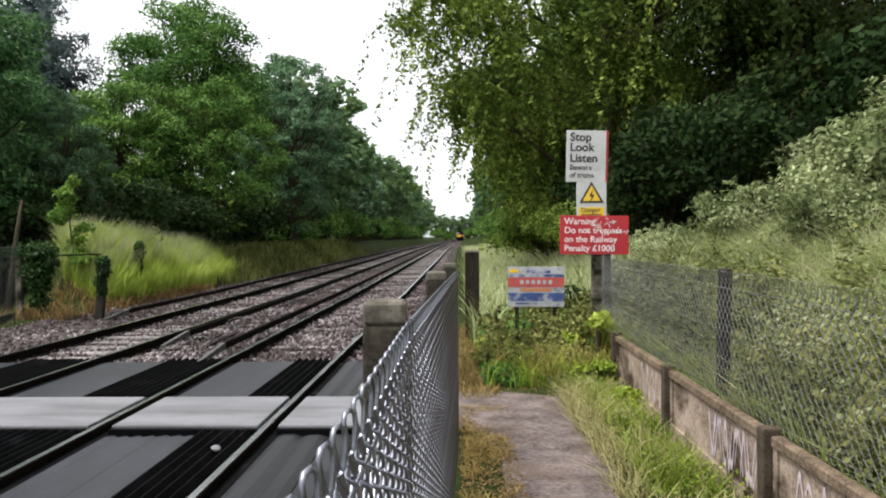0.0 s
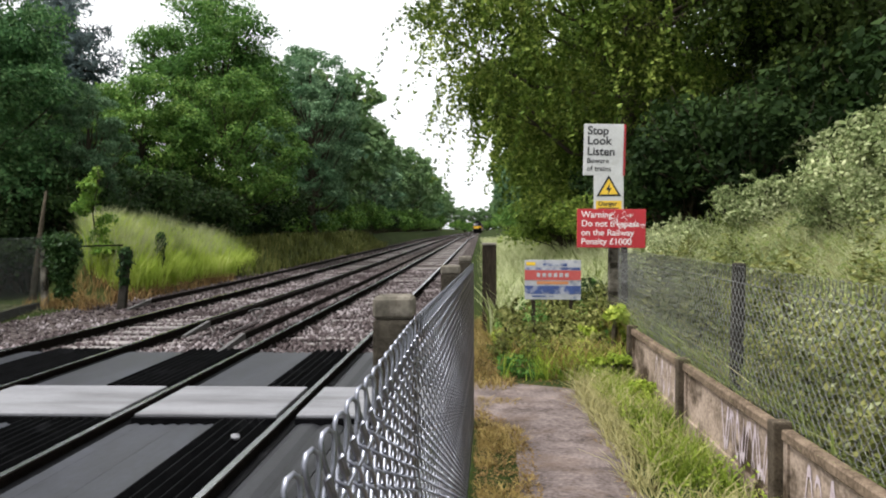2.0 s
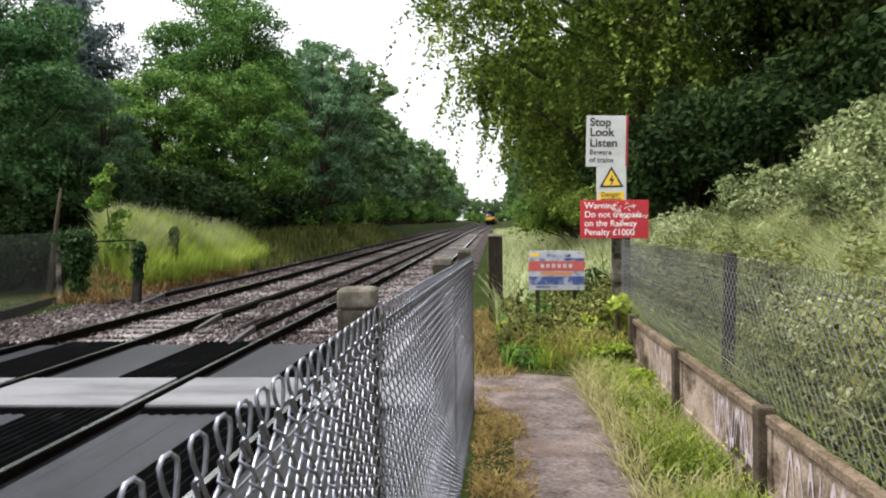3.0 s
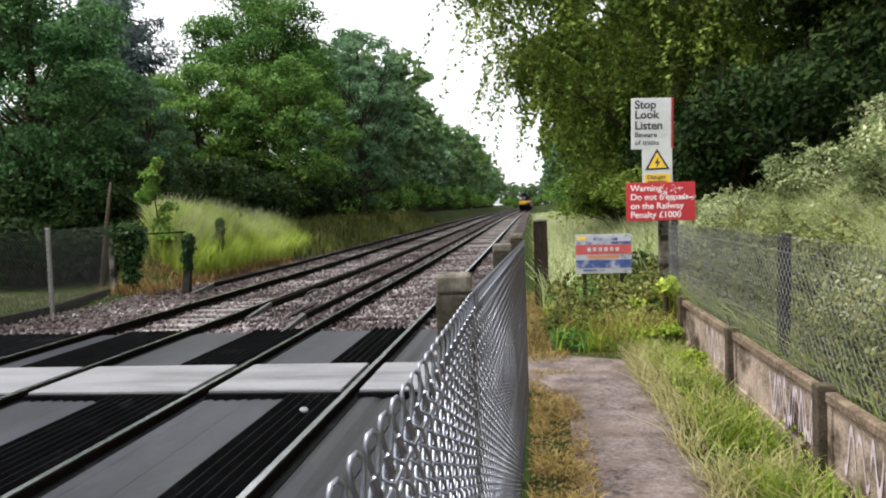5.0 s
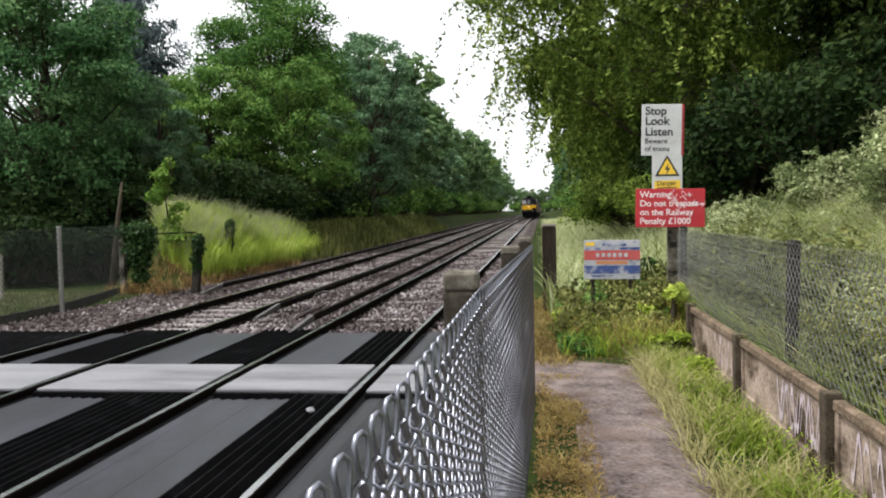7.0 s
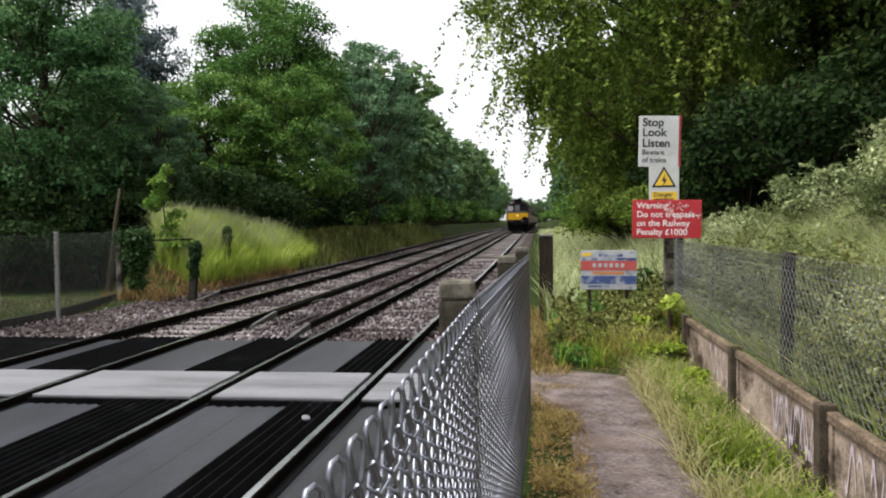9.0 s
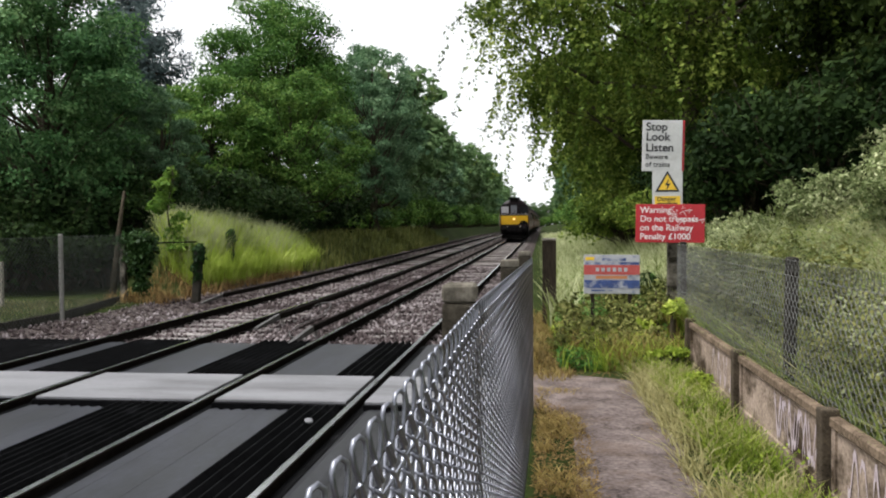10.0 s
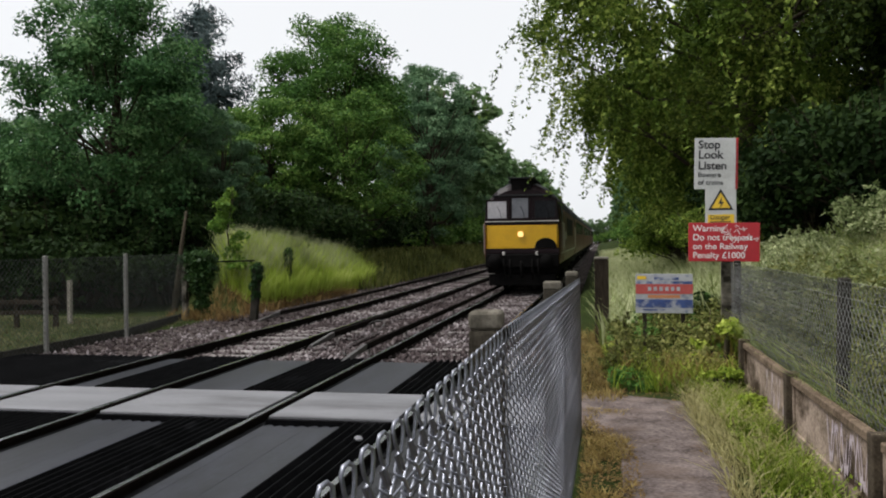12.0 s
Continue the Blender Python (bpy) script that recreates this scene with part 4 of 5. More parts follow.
def make_bush(label, seed, width, height, leaves, size, material, lobes_n=12, name="shrub", shoots=0):
    rng = random.Random(seed)
    lobes = []
    for i in range(lobes_n):
        w, k = rng.uniform(0, 6.28), rng.random() ** 0.5
        z = height * rng.uniform(0.25, 0.8) * (1 - 0.35 * k)
        lobes.append(((math.cos(w) * k * width * 0.5, math.sin(w) * k * width * 0.5, z), rng.uniform(0.12, 0.22) * (width + height) * 0.5, rng.uniform(0.5, 0.8)))
    t = thing(name, label, "shrub")
    g = Geo()
    for c, r, _ in lobes:
        g.tube([(c[0] * 0.2, c[1] * 0.2, -0.3), (c[0] * 0.5, c[1] * 0.5, c[2] * 0.6), c, (c[0] * 1.15, c[1] * 1.15, c[2] + r * 0.8)], [0.04, 0.03, 0.018, 0.006], 5, False)
    part("branchwork", g.mesh("branchwork", True, False), M_BARK, t)["kind"] = "stuff"
    part("foliage", leaf_cloud("foliage", lobes, leaves, size, seed, shell=0.4), material, t)
    if shoots:
        r2 = np.random.default_rng(seed + 3)
        pts, dirs = [], []
        for k in range(shoots):
            c, r, _ = lobes[int(r2.integers(len(lobes)))]
            w = r2.normal(size=3)
            w[2] = abs(w[2]) * 0.6 + 0.2
            w /= np.linalg.norm(w)
            ln = (0.25 + 0.45 * r2.random()) * height * 0.5
            m = int(ln / size * 2.2) + 3
            u = np.sort(r2.random(m))
            pts.append(np.array(c) + w * r * 0.7 + w * (u * ln)[:, None] - np.array([0, 0, 1.0]) * (u * u * ln * 0.5)[:, None] + r2.normal(size=(m, 3)) * size * 0.6)
            dirs.append(np.tile(w, (m, 1)))
        part("shoot_foliage", leaf_mesh("shoot_foliage", np.concatenate(pts), np.concatenate(dirs), size * 1.1, r2, 0.3, 0.45), material, t, "arching leafy shoots")["kind"] = "stuff"
    return t


def put(ob, x, y, turn=0.0, size=1.0, z=None, copy=True, flat=1.0):
    """Stands a tree or shrub, or a copy of it, on the land."""
    m = pose(x, y, land(x, y) if z is None else z, 0, 0, turn)
    ob2 = copy_thing(ob, m) if copy else ob
    ob2.matrix_basis = m @ Matrix.Diagonal((size, size, size * flat, 1))
    return ob2


# distance haze is mixed into these paler, greyer leaf colours
M_LEAF_FAR = leafy("painted_haze_far_leaves", (0.050, 0.105, 0.040), (0.112, 0.190, 0.072), (0.205, 0.290, 0.125), 0.24)
M_SAPLING = leafy("bright_sapling_leaves", (0.035, 0.09, 0.010), (0.11, 0.21, 0.03), (0.29, 0.41, 0.08), 0.3)
# shade on the bank trees is painted in as a darker leaf colour
M_SHADED = leafy("painted_shade_tree_leaves", (0.010, 0.018, 0.004), (0.028, 0.046, 0.010), (0.08, 0.11, 0.028), 0.24, 0.6, 0.05)


def build_woods():
    oak = make_tree("tall broad-leaved tree in full green leaf beside the line", 21, 13.5, (4.4, 4.2), 0.9, 62000, 0.088, M_LEAF_COOL, 230, lo=0.15, hi=0.27, inner=0.3)
    ash = make_tree("tall round-crowned ash tree in full green leaf", 22, 14.5, (4.3, 4.3), 4.8, 50000, 0.092, M_LEAF, 150, lo=0.2, hi=0.36, inner=0.35)
    grey = make_tree("grey-green willow-like tree at the wood's edge", 23, 13.0, (3.4, 3.6), 0.7, 40000, 0.085, M_LEAF_BLUE, 170, lo=0.13, hi=0.25, inner=0.35)
    may = make_tree("spreading dark hawthorn tree behind the meadow bank", 28, 8.2, (3.7, 3.4), 0.4, 40000, 0.075, M_HEDGE, 150, lo=0.14, hi=0.27, inner=0.4)
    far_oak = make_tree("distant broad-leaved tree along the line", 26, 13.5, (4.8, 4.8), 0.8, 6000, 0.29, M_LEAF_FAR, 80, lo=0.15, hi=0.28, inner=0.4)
    far_grey = make_tree("distant grey-green tree along the line", 27, 13.0, (3.8, 3.8), 0.8, 5500, 0.28, M_LEAF_BLUE, 76, lo=0.15, hi=0.28, inner=0.4)
    thick = make_bush("large dark green hedgerow bush at the wood's edge", 24, 5.2, 4.6, 7000, 0.118, M_HEDGE, 44, shoots=50)
    # these bushes carry painted shade, also in the hollows they fill
    dark = make_bush("dense undergrowth bush under the trees, shade painted into its leaves", 25, 4.6, 3.4, 7500, 0.082, M_SHADE_LEAF, 40)
    # the far side of the line, from near to far
    put(oak, -15.7, 24.2, 40, 0.80, copy=False)
    put(oak, -19.6, 23.4, 100, 0.46)
    put(oak, -17.6, 30.5, 250, 0.60)
    put(grey, -12.9, 26.4, 200, 0.44, copy=False)
    put(ash, -14.5, 43.2, 10, 0.95, copy=False)
    put(may, -11.9, 38.0, 15, 1.0, copy=False)
    put(may, -15.4, 36.5, 130, 0.95)
    put(may, -19.8, 40.0, 240, 0.85)
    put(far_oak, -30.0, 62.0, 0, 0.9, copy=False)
    put(far_grey, -34.0, 46.0, 0, 0.8, copy=False)
    con = make_conifer("tall dark conifer behind the broad-leaved trees", 31, 14.6, 4.6, 30000, 0.16)
    put(con, -22.9, 44.2, 0, copy=False)
    put(con, -27.5, 52.0, 90, 0.9)
    put(grey, -11.3, 54.0, 100, 1.06)
    put(ash, -17.5, 60.0, 100, 0.9)
    put(grey, -12.6, 62.0, 220, 1.0)
    rng = random.Random(77)
    y = 68.0
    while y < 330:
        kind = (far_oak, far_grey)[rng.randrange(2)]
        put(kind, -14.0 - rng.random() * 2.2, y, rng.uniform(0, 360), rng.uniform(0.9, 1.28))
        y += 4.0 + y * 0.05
    put(thick, -14.6, 33.0, 0, 0.9, copy=False)
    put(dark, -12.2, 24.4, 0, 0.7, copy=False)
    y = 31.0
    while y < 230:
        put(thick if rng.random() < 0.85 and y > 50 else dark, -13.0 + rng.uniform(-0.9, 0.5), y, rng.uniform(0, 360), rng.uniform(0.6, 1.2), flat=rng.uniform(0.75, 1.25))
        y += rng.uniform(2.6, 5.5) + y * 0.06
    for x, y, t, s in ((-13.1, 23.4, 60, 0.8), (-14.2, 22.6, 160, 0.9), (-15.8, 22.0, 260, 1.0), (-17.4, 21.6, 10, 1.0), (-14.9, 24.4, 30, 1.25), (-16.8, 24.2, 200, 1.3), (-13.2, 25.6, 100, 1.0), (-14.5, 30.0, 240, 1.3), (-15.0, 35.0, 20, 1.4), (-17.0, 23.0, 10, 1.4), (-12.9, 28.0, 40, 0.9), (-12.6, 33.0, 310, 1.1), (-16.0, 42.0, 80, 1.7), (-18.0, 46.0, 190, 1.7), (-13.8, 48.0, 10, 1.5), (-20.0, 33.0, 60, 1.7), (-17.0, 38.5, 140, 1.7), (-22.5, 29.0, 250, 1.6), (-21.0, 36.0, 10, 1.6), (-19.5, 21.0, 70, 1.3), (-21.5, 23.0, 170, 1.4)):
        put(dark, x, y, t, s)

    # the near side: overhanging tree with hanging boughs
    beech = make_tree("big overhanging tree with drooping yellow-green leafy boughs", 41, 13.0, (6.4, 6.2), 1.6, 105000, 0.068, M_LEAF_YELLOW, 260, 900, lo=0.12, hi=0.23, inner=0.6)
    put(beech, 4.3, 24.0, 0, 1.0, copy=False)
    young = make_tree("slender yellow-green tree with low drooping boughs beside the line", 43, 11.0, (4.4, 4.4), 0.9, 26000, 0.10, M_LEAF_YELLOW, 120, 260, lo=0.14, hi=0.26, inner=0.5)
    put(young, 4.7, 34.0, 0, 1.0, copy=False)
    put(young, 4.9, 43.0, 120, 1.05)
    shade = make_tree("tree on the bank behind the shrubs, shade in its leaf colour", 42, 12.5, (5.6, 5.6), 1.2, 60000, 0.072, M_SHADED, 190, 420, lo=0.12, hi=0.23, inner=0.5)
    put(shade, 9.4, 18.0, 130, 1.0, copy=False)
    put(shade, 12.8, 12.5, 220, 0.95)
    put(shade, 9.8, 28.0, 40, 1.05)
    # extra tree, crown out of view, added to keep light off the bank trees
    over = make_tree("added light-blocking tree, its high crown out of view over the bank", 44, 15.5, (5.4, 5.0), 7.4, 26000, 0.11, M_LEAF_YELLOW, 120, lo=0.15, hi=0.28, inner=0.3)
    put(over, 10.2, 12.0, 0, 1.0, copy=False)
    y = 52.0
    while y < 330:
        kind = (far_oak, far_grey)[rng.randrange(2)]
        put(kind, 5.3 + rng.random() * 1.2 + bend(y), y, rng.uniform(0, 360), rng.uniform(0.85, 1.05))
        y += 5.5 + y * 0.04
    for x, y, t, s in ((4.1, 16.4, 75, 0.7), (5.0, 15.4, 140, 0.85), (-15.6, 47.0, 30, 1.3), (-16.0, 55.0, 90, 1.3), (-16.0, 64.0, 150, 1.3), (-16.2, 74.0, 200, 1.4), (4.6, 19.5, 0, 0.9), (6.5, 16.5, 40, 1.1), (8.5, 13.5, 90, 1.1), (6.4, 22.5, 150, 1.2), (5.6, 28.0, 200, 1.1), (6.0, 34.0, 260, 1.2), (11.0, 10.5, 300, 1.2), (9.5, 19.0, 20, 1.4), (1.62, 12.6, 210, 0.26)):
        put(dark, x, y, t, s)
    bright = make_bush("yellow-green thicket under the overhanging tree", 56, 4.4, 3.4, 9000, 0.072, M_LEAF_YELLOW, 40, shoots=60)
    put(bright, 3.7, 19.6, 0, 0.75, copy=False)
    for x, y, t, s in ((3.6, 23.5, 90, 0.85), (3.4, 28.5, 200, 0.9), (3.6, 34.0, 300, 0.9)):
        put(bright, x, y, t, s)
    for x, y, t, s in ((5.0, 41.0, 0, 0.85), (4.8, 50.0, 90, 0.9), (4.9, 60.0, 180, 0.9), (5.0, 74.0, 270, 1.0), (5.0, 92.0, 30, 1.0), (5.2, 120.0, 60, 1.1), (6.0, 160.0, 100, 1.2), (6.6, 210.0, 10, 1.3)):
        put(thick, x, y, t, s)

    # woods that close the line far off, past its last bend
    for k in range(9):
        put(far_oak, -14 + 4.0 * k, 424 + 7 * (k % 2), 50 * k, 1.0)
        put(thick, -13 + 4.0 * k, 421, 70 * k, 1.5)

    # pale shrubs over the bank beside the path
    pale_one = make_bush("pale green bramble and elder shrub on the bank", 51, 2.4, 1.9, 10000, 0.045, M_SHRUBLEAF, 40, shoots=120)
    put(pale_one, 5.5, 11.2, 0, 0.8, copy=False)
    for x, y, t, s in ((4.6, 10.0, 75, 0.55), (5.4, 8.2, 190, 0.7), (4.3, 12.4, 40, 0.6), (6.2, 9.6, 100, 1.0), (7.0, 11.2, 160, 1.25), (3.4, 13.4, 220, 0.5), (7.4, 8.3, 280, 1.2), (2.6, 13.0, 330, 0.4), (6.6, 6.6, 20, 0.9), (6.2, 12.8, 50, 0.9)):
        put(pale_one, x, y, t, s)
    low = make_bush("low leafy weed clump by the concrete fence", 52, 0.5, 0.55, 900, 0.035, M_GRASS, 8, "weed_clump")
    put(low, 1.62, 10.3, 0, 1.3, 0.2, copy=False)
    for x, y, t, s in ((1.45, 9.2, 70, 0.8), (1.2, 10.2, 130, 0.8), (0.75, 10.4, 200, 0.9), (0.35, 10.9, 250, 0.8), (1.55, 8.1, 310, 0.6)):
        put(low, x, y, t, s)

    tangle = make_bush("browning bramble tangle at the path's end", 54, 0.9, 0.7, 3600, 0.026, M_THICKET, 22, "bramble", 40)
    put(tangle, 0.62, 10.75, 0, 1.0, copy=False)
    for x, y, t, s in ((1.08, 10.7, 80, 0.95), (1.42, 10.85, 150, 1.1), (0.85, 10.25, 200, 0.75), (1.32, 10.2, 250, 0.7), (0.42, 10.3, 310, 0.7), (0.72, 11.9, 20, 1.3), (1.35, 11.75, 110, 1.5)):
        put(tangle, x, y, t, s)

    # ivy-clad stump of the far fence
    ivy = thing("ivy_clump", "dense dark ivy over an old fence post", "ivy", "", pose(-9.62, 18.3, -0.05))
    part("post", bevelled(Geo().box(-0.42, -0.08, -0.2, -0.28, 0.06, 1.5), "post", 0.02, 1), M_CONCRETE, ivy)
    part("ivy", leaf_cloud("ivy", [((0.1, 0, 1.4), 0.36, 0.7), ((0.25, 0, 1.2), 0.28, 0.9), ((0.05, 0, 1.0), 0.36, 0.8), ((0.08, 0, 0.65), 0.27, 1.0), ((0.10, 0, 0.3), 0.22, 1.0), ((-0.25, 0.05, 1.38), 0.27, 0.8)], 5600, 0.045, 61), M_IVY, ivy, "dark glossy ivy leaves")
    trunk = thing("leaning_trunk", "bare leaning grey tree trunk behind the ivy", "tree trunk", "", pose(-11.62, 20.7, -0.1, 0, 7, 0))
    part("stem", Geo().tube([(0, 0, -0.4), (0.03, 0, 1.0), (0.0, 0.05, 1.8), (0.06, 0, 2.8)], [0.10, 0.08, 0.06, 0.03], 8).mesh("stem", True), M_BARK, trunk)
    # a thin sapling, its leaves in loose tiers up the stem
    sap = thing("sapling", "bright young sapling beside the ivy", "sapling", "", pose(-10.2, 21.3, land(-10.2, 21.3)))
    stem = [(0.10 * math.sin(1.3 * k), 0.05 * math.cos(1.9 * k), 0.42 * k - 0.2) for k in range(8)]
    part("stem", Geo().tube(stem, [0.03, 0.028, 0.025, 0.022, 0.018, 0.014, 0.01, 0.006], 5).mesh("stem", True), M_BARK, sap)
    twig = random.Random(53)
    tiers = [((twig.uniform(-0.45, 0.45) * (1.1 - k / 30), twig.uniform(-0.4, 0.4), 0.3 + 0.12 * k + twig.uniform(-0.1, 0.1)), twig.uniform(0.12, 0.3), 0.7) for k in range(20)]
    part("foliage", leaf_cloud("foliage", tiers, 2400, 0.055, 53), M_SAPLING, sap)


build_woods()


# ======== grasses ========
def grass(name, label, count, sampler, height, material, seed, width=0.006, lean=0.45):
    """Bent blades; sampler gives arrays of x and y."""
    rng = np.random.default_rng(seed)
    x, y = sampler(rng, count)
    z = np.array([land(a, b) for a, b in zip(x, y)]) - 0.02
    h = height[0] + (height[1] - height[0]) * rng.random(len(x)) ** 1.3
    w = rng.random(len(x)) * 6.283
    d = np.stack([np.cos(w), np.sin(w), np.zeros(len(x))], 1)
    side = np.stack([-np.sin(w + rng.normal(size=len(x)) * 0.6), np.cos(w), np.zeros(len(x))], 1) * (width * (0.6 + 0.8 * rng.random(len(x))))[:, None]
    base = np.stack([x, y, z], 1)
    ln = (lean * h * (0.3 + rng.random(len(x))))[:, None]
    up = np.array([0, 0, 1.0])
    mid = base + up * (h * 0.6)[:, None] + d * ln * 0.35
    tip = base + up * (h * 0.95)[:, None] + d * ln
    verts = np.stack([base - side, base + side, mid + side * 0.8, mid - side * 0.8, tip + side * 0.15, tip - side * 0.15], 1).reshape(-1, 3)
    i = 6 * np.arange(len(x))[:, None]
    faces = np.concatenate([i + np.array([[0, 1, 2, 3]]), i + np.array([[3, 2, 4, 5]])])
    setting(name, fast_mesh(name, verts, faces), material, label, "grass", "stuff")


def patch(x0, x1, y0, y1, clump=1.2, cut=-0.1):
    """Uneven cover of a stretch of land."""
    def sample(rng, n):
        x = x0 + (x1 - x0) * rng.random(n * 2)
        y = y0 + (y1 - y0) * rng.random(n * 2)
        keep = np.array([noise.noise((a * clump, b * clump, 2.0)) > cut + 0.25 * (rng.random() - 0.5) for a, b in zip(x, y)])
        return x[keep][:n], y[keep][:n]
    return sample


def meadow(x0, x1, y0, y1, cut):
    """A patch of the far bank that ends at the ivy-clad post."""
    inner = patch(x0, x1, y0, y1, 0.7, cut)

    def sample(rng, n):
        x, y = inner(rng, int(n * 1.3))
        keep = (x > -0.487 * (y + 0.2)) & (x < -8.95 - 0.6 * np.maximum(0, 24 - y) / 5)
        return x[keep][:n], y[keep][:n]
    return sample


def build_grass():
    grass("bank_grass", "tall pale dry grass over the bank", 24000, patch(1.85, 7.5, 3.0, 13.5, 1.0, -0.5), (0.10, 0.40), M_SHRUB, 1, 0.006, 1.1)
    grass("bank_dry_grass", "straw-coloured seeding grass over the bank", 15000, patch(1.9, 7.5, 3.0, 13.0, 0.8, -0.1), (0.2, 0.5), M_DRY, 2, 0.0055, 1.0)
    grass("bank_top_grass", "sunlit pale grass over the top of the bank", 25000, patch(2.8, 7.6, 3.5, 13.0, 0.7, -0.3), (0.2, 0.6), M_PALE, 21, 0.006, 1.1)
    grass("fence_foot_grass", "green grass behind the mesh at the bank's foot", 4500, patch(1.82, 2.8, 1.5, 11.0, 1.9, -0.2), (0.10, 0.50), M_SHRUB, 3, 0.005, 1.1)
    grass("path_edge_grass", "bright green grass along the concrete boards", 8000, patch(1.22, 1.66, 1.5, 10.2, 1.9, -0.05), (0.06, 0.26), M_GRASS, 4, 0.005, 1.1)
    grass("path_edge_dry_grass", "yellowed flattened grass beside the path", 6500, patch(0.98, 1.6, 1.5, 9.8, 1.8, -0.15), (0.05, 0.26), M_DRY, 5, 0.005, 1.4)
    grass("fence_side_grass", "yellow-brown sparse grass at the fence's foot", 8000, patch(-0.02, 0.34, 1.0, 8.2, 2.2, -0.15), (0.02, 0.08), M_STRAW, 6, 0.005, 1.4)
    grass("crossing_foot_straw", "straw and dead stems at the gatepost's foot", 3500, patch(-0.45, 0.35, 8.6, 15.0, 1.6, -0.3), (0.03, 0.16), M_STRAW, 23, 0.006, 1.2)
    grass("verge_grass", "deep green grass and weeds past the path", 5500, patch(0.25, 1.9, 9.3, 13.0, 1.4, -0.3), (0.1, 0.42), M_GRASS, 7, 0.006, 0.9)
    grass("verge_straw", "browned straw among the weeds past the path", 4500, patch(0.2, 1.8, 9.4, 13.0, 1.4, -0.1), (0.1, 0.45), M_STRAW, 22, 0.006, 1.0)
    grass("verge_pale_grass", "tall pale grass verge beside the near track", 24000, patch(0.15, 3.4, 12.0, 75.0, 0.6, -0.6), (0.35, 0.85), M_PALE, 8, 0.013, 0.6)
    grass("verge_green_grass", "green grass verge beside the near track", 12000, patch(0.1, 4.0, 12.0, 60.0, 0.6, -0.5), (0.3, 0.8), M_SHRUB, 9, 0.014, 0.6)
    grass("meadow_grass", "tall bright yellow-green meadow grass on the far bank", 26000, meadow(-12.4, -9.2, 20.9, 33.0, -0.6), (0.35, 0.95), M_BRIGHT, 10, 0.015, 0.55)
    grass("meadow_seed_heads", "pale seeding grass heads on the far bank", 9000, meadow(-12.2, -9.6, 21.0, 32.0, -0.3), (0.7, 1.2), M_PALE, 11, 0.009, 0.6)
    grass("far_verge_grass", "green grass verge along the far track", 9000, patch(-12.5, -8.7, 30.0, 75.0, 0.4, -0.5), (0.25, 0.7), M_THICKET, 12, 0.02, 0.6)
    grass("lawn_grass", "short dull lawn beyond the far fence", 26000, patch(-18.0, -9.5, 8.0, 19.0, 0.5, -0.6), (0.04, 0.10), M_LAWN, 13, 0.008, 0.8)
    grass("foot_scrub", "brown dead stems at the foot of the far bank", 5000, patch(-10.4, -8.7, 17.8, 29.0, 1.0, -0.4), (0.1, 0.4), M_LITTER, 14, 0.008, 0.7)
    rngw = np.random.default_rng(16)
    n = 40000
    x, y = patch(2.9, 7.5, 2.5, 13.5, 1.1, -0.45)(rngw, n)
    z = np.array([land(a, b) for a, b in zip(x, y)]) + 0.04 + 0.40 * rngw.random(len(x)) ** 0.8
    setting("bank_weeds", leaf_mesh("bank_weeds", np.stack([x, y, z], 1), np.tile([-0.3, -0.4, 0.8], (len(x), 1)), 0.028, rngw, 0.6), M_SHRUB, "pale leafy weeds matted over the bank", "weeds", "stuff")
    for nm, lab, n, box, high, size, mat in (("bank_foot_weeds", "mid-green leafy weeds behind the mesh", 26000, (1.86, 3.3, 2.0, 12.5), 0.75, 0.036, M_THICKET), ("bank_foot_pale_weeds", "pale weed leaves behind the mesh", 15000, (1.86, 3.3, 2.0, 12.5), 0.85, 0.024, M_SHRUBLEAF), ("verge_weeds", "tangled green weeds past the path's end", 9000, (0.2, 1.75, 9.4, 13.2), 0.6, 0.026, M_LEAF),
                                             ("verge_brown_weeds", "browning weed leaves past the path's end", 6000, (0.2, 1.75, 9.6, 13.2), 0.40, 0.026, M_LITTER),
                                             ("board_foot_weeds", "small green weeds at the boards' foot", 3500, (1.15, 1.68, 2.0, 10.0), 0.22, 0.014, M_GRASS)):
        x, y = patch(*box, 1.5, -0.1)(rngw, n)
        z = np.array([land(a, b) + high * (0.25 + 0.75 * step01(box[2], box[2] + 2.2, b)) * (0.3 + noise.noise((a * 2, b * 2, 7)) + 0.4) * rngw.random() for a, b in zip(x, y)]) + 0.02
        setting(nm, leaf_mesh(nm, np.stack([x, y, z], 1), np.tile([0, -0.3, 0.8], (len(x), 1)), size, rngw, 0.6), mat, lab, "weeds", "stuff")
    # fallen leaves along the fence and the path
    rng = np.random.default_rng(15)
    n = 15000
    x = np.where(rng.random(n) < 0.6, -0.05 + 0.45 * rng.random(n), 0.1 + 1.6 * rng.random(n))
    y = 1.0 + 9.5 * rng.random(n)
    z = np.array([land(a, b) for a, b in zip(x, y)]) + 0.016
    edge = rng.random(n) < 0.3
    x = np.where(edge, -0.5 + 0.8 * rng.random(n), x)
    y = np.where(edge, 7.0 + 7.0 * rng.random(n), y)
    z = np.array([land(a, b) for a, b in zip(x, y)]) + 0.016
    setting("leaf_litter", leaf_mesh("leaf_litter", np.stack([x, y, z], 1), np.tile([0, 0, 1.2], (n, 1)), 0.014, rng, 1.2), M_LITTER, "small brown fallen leaves strewn on the path's edges", "leaf litter", "stuff")


build_grass()


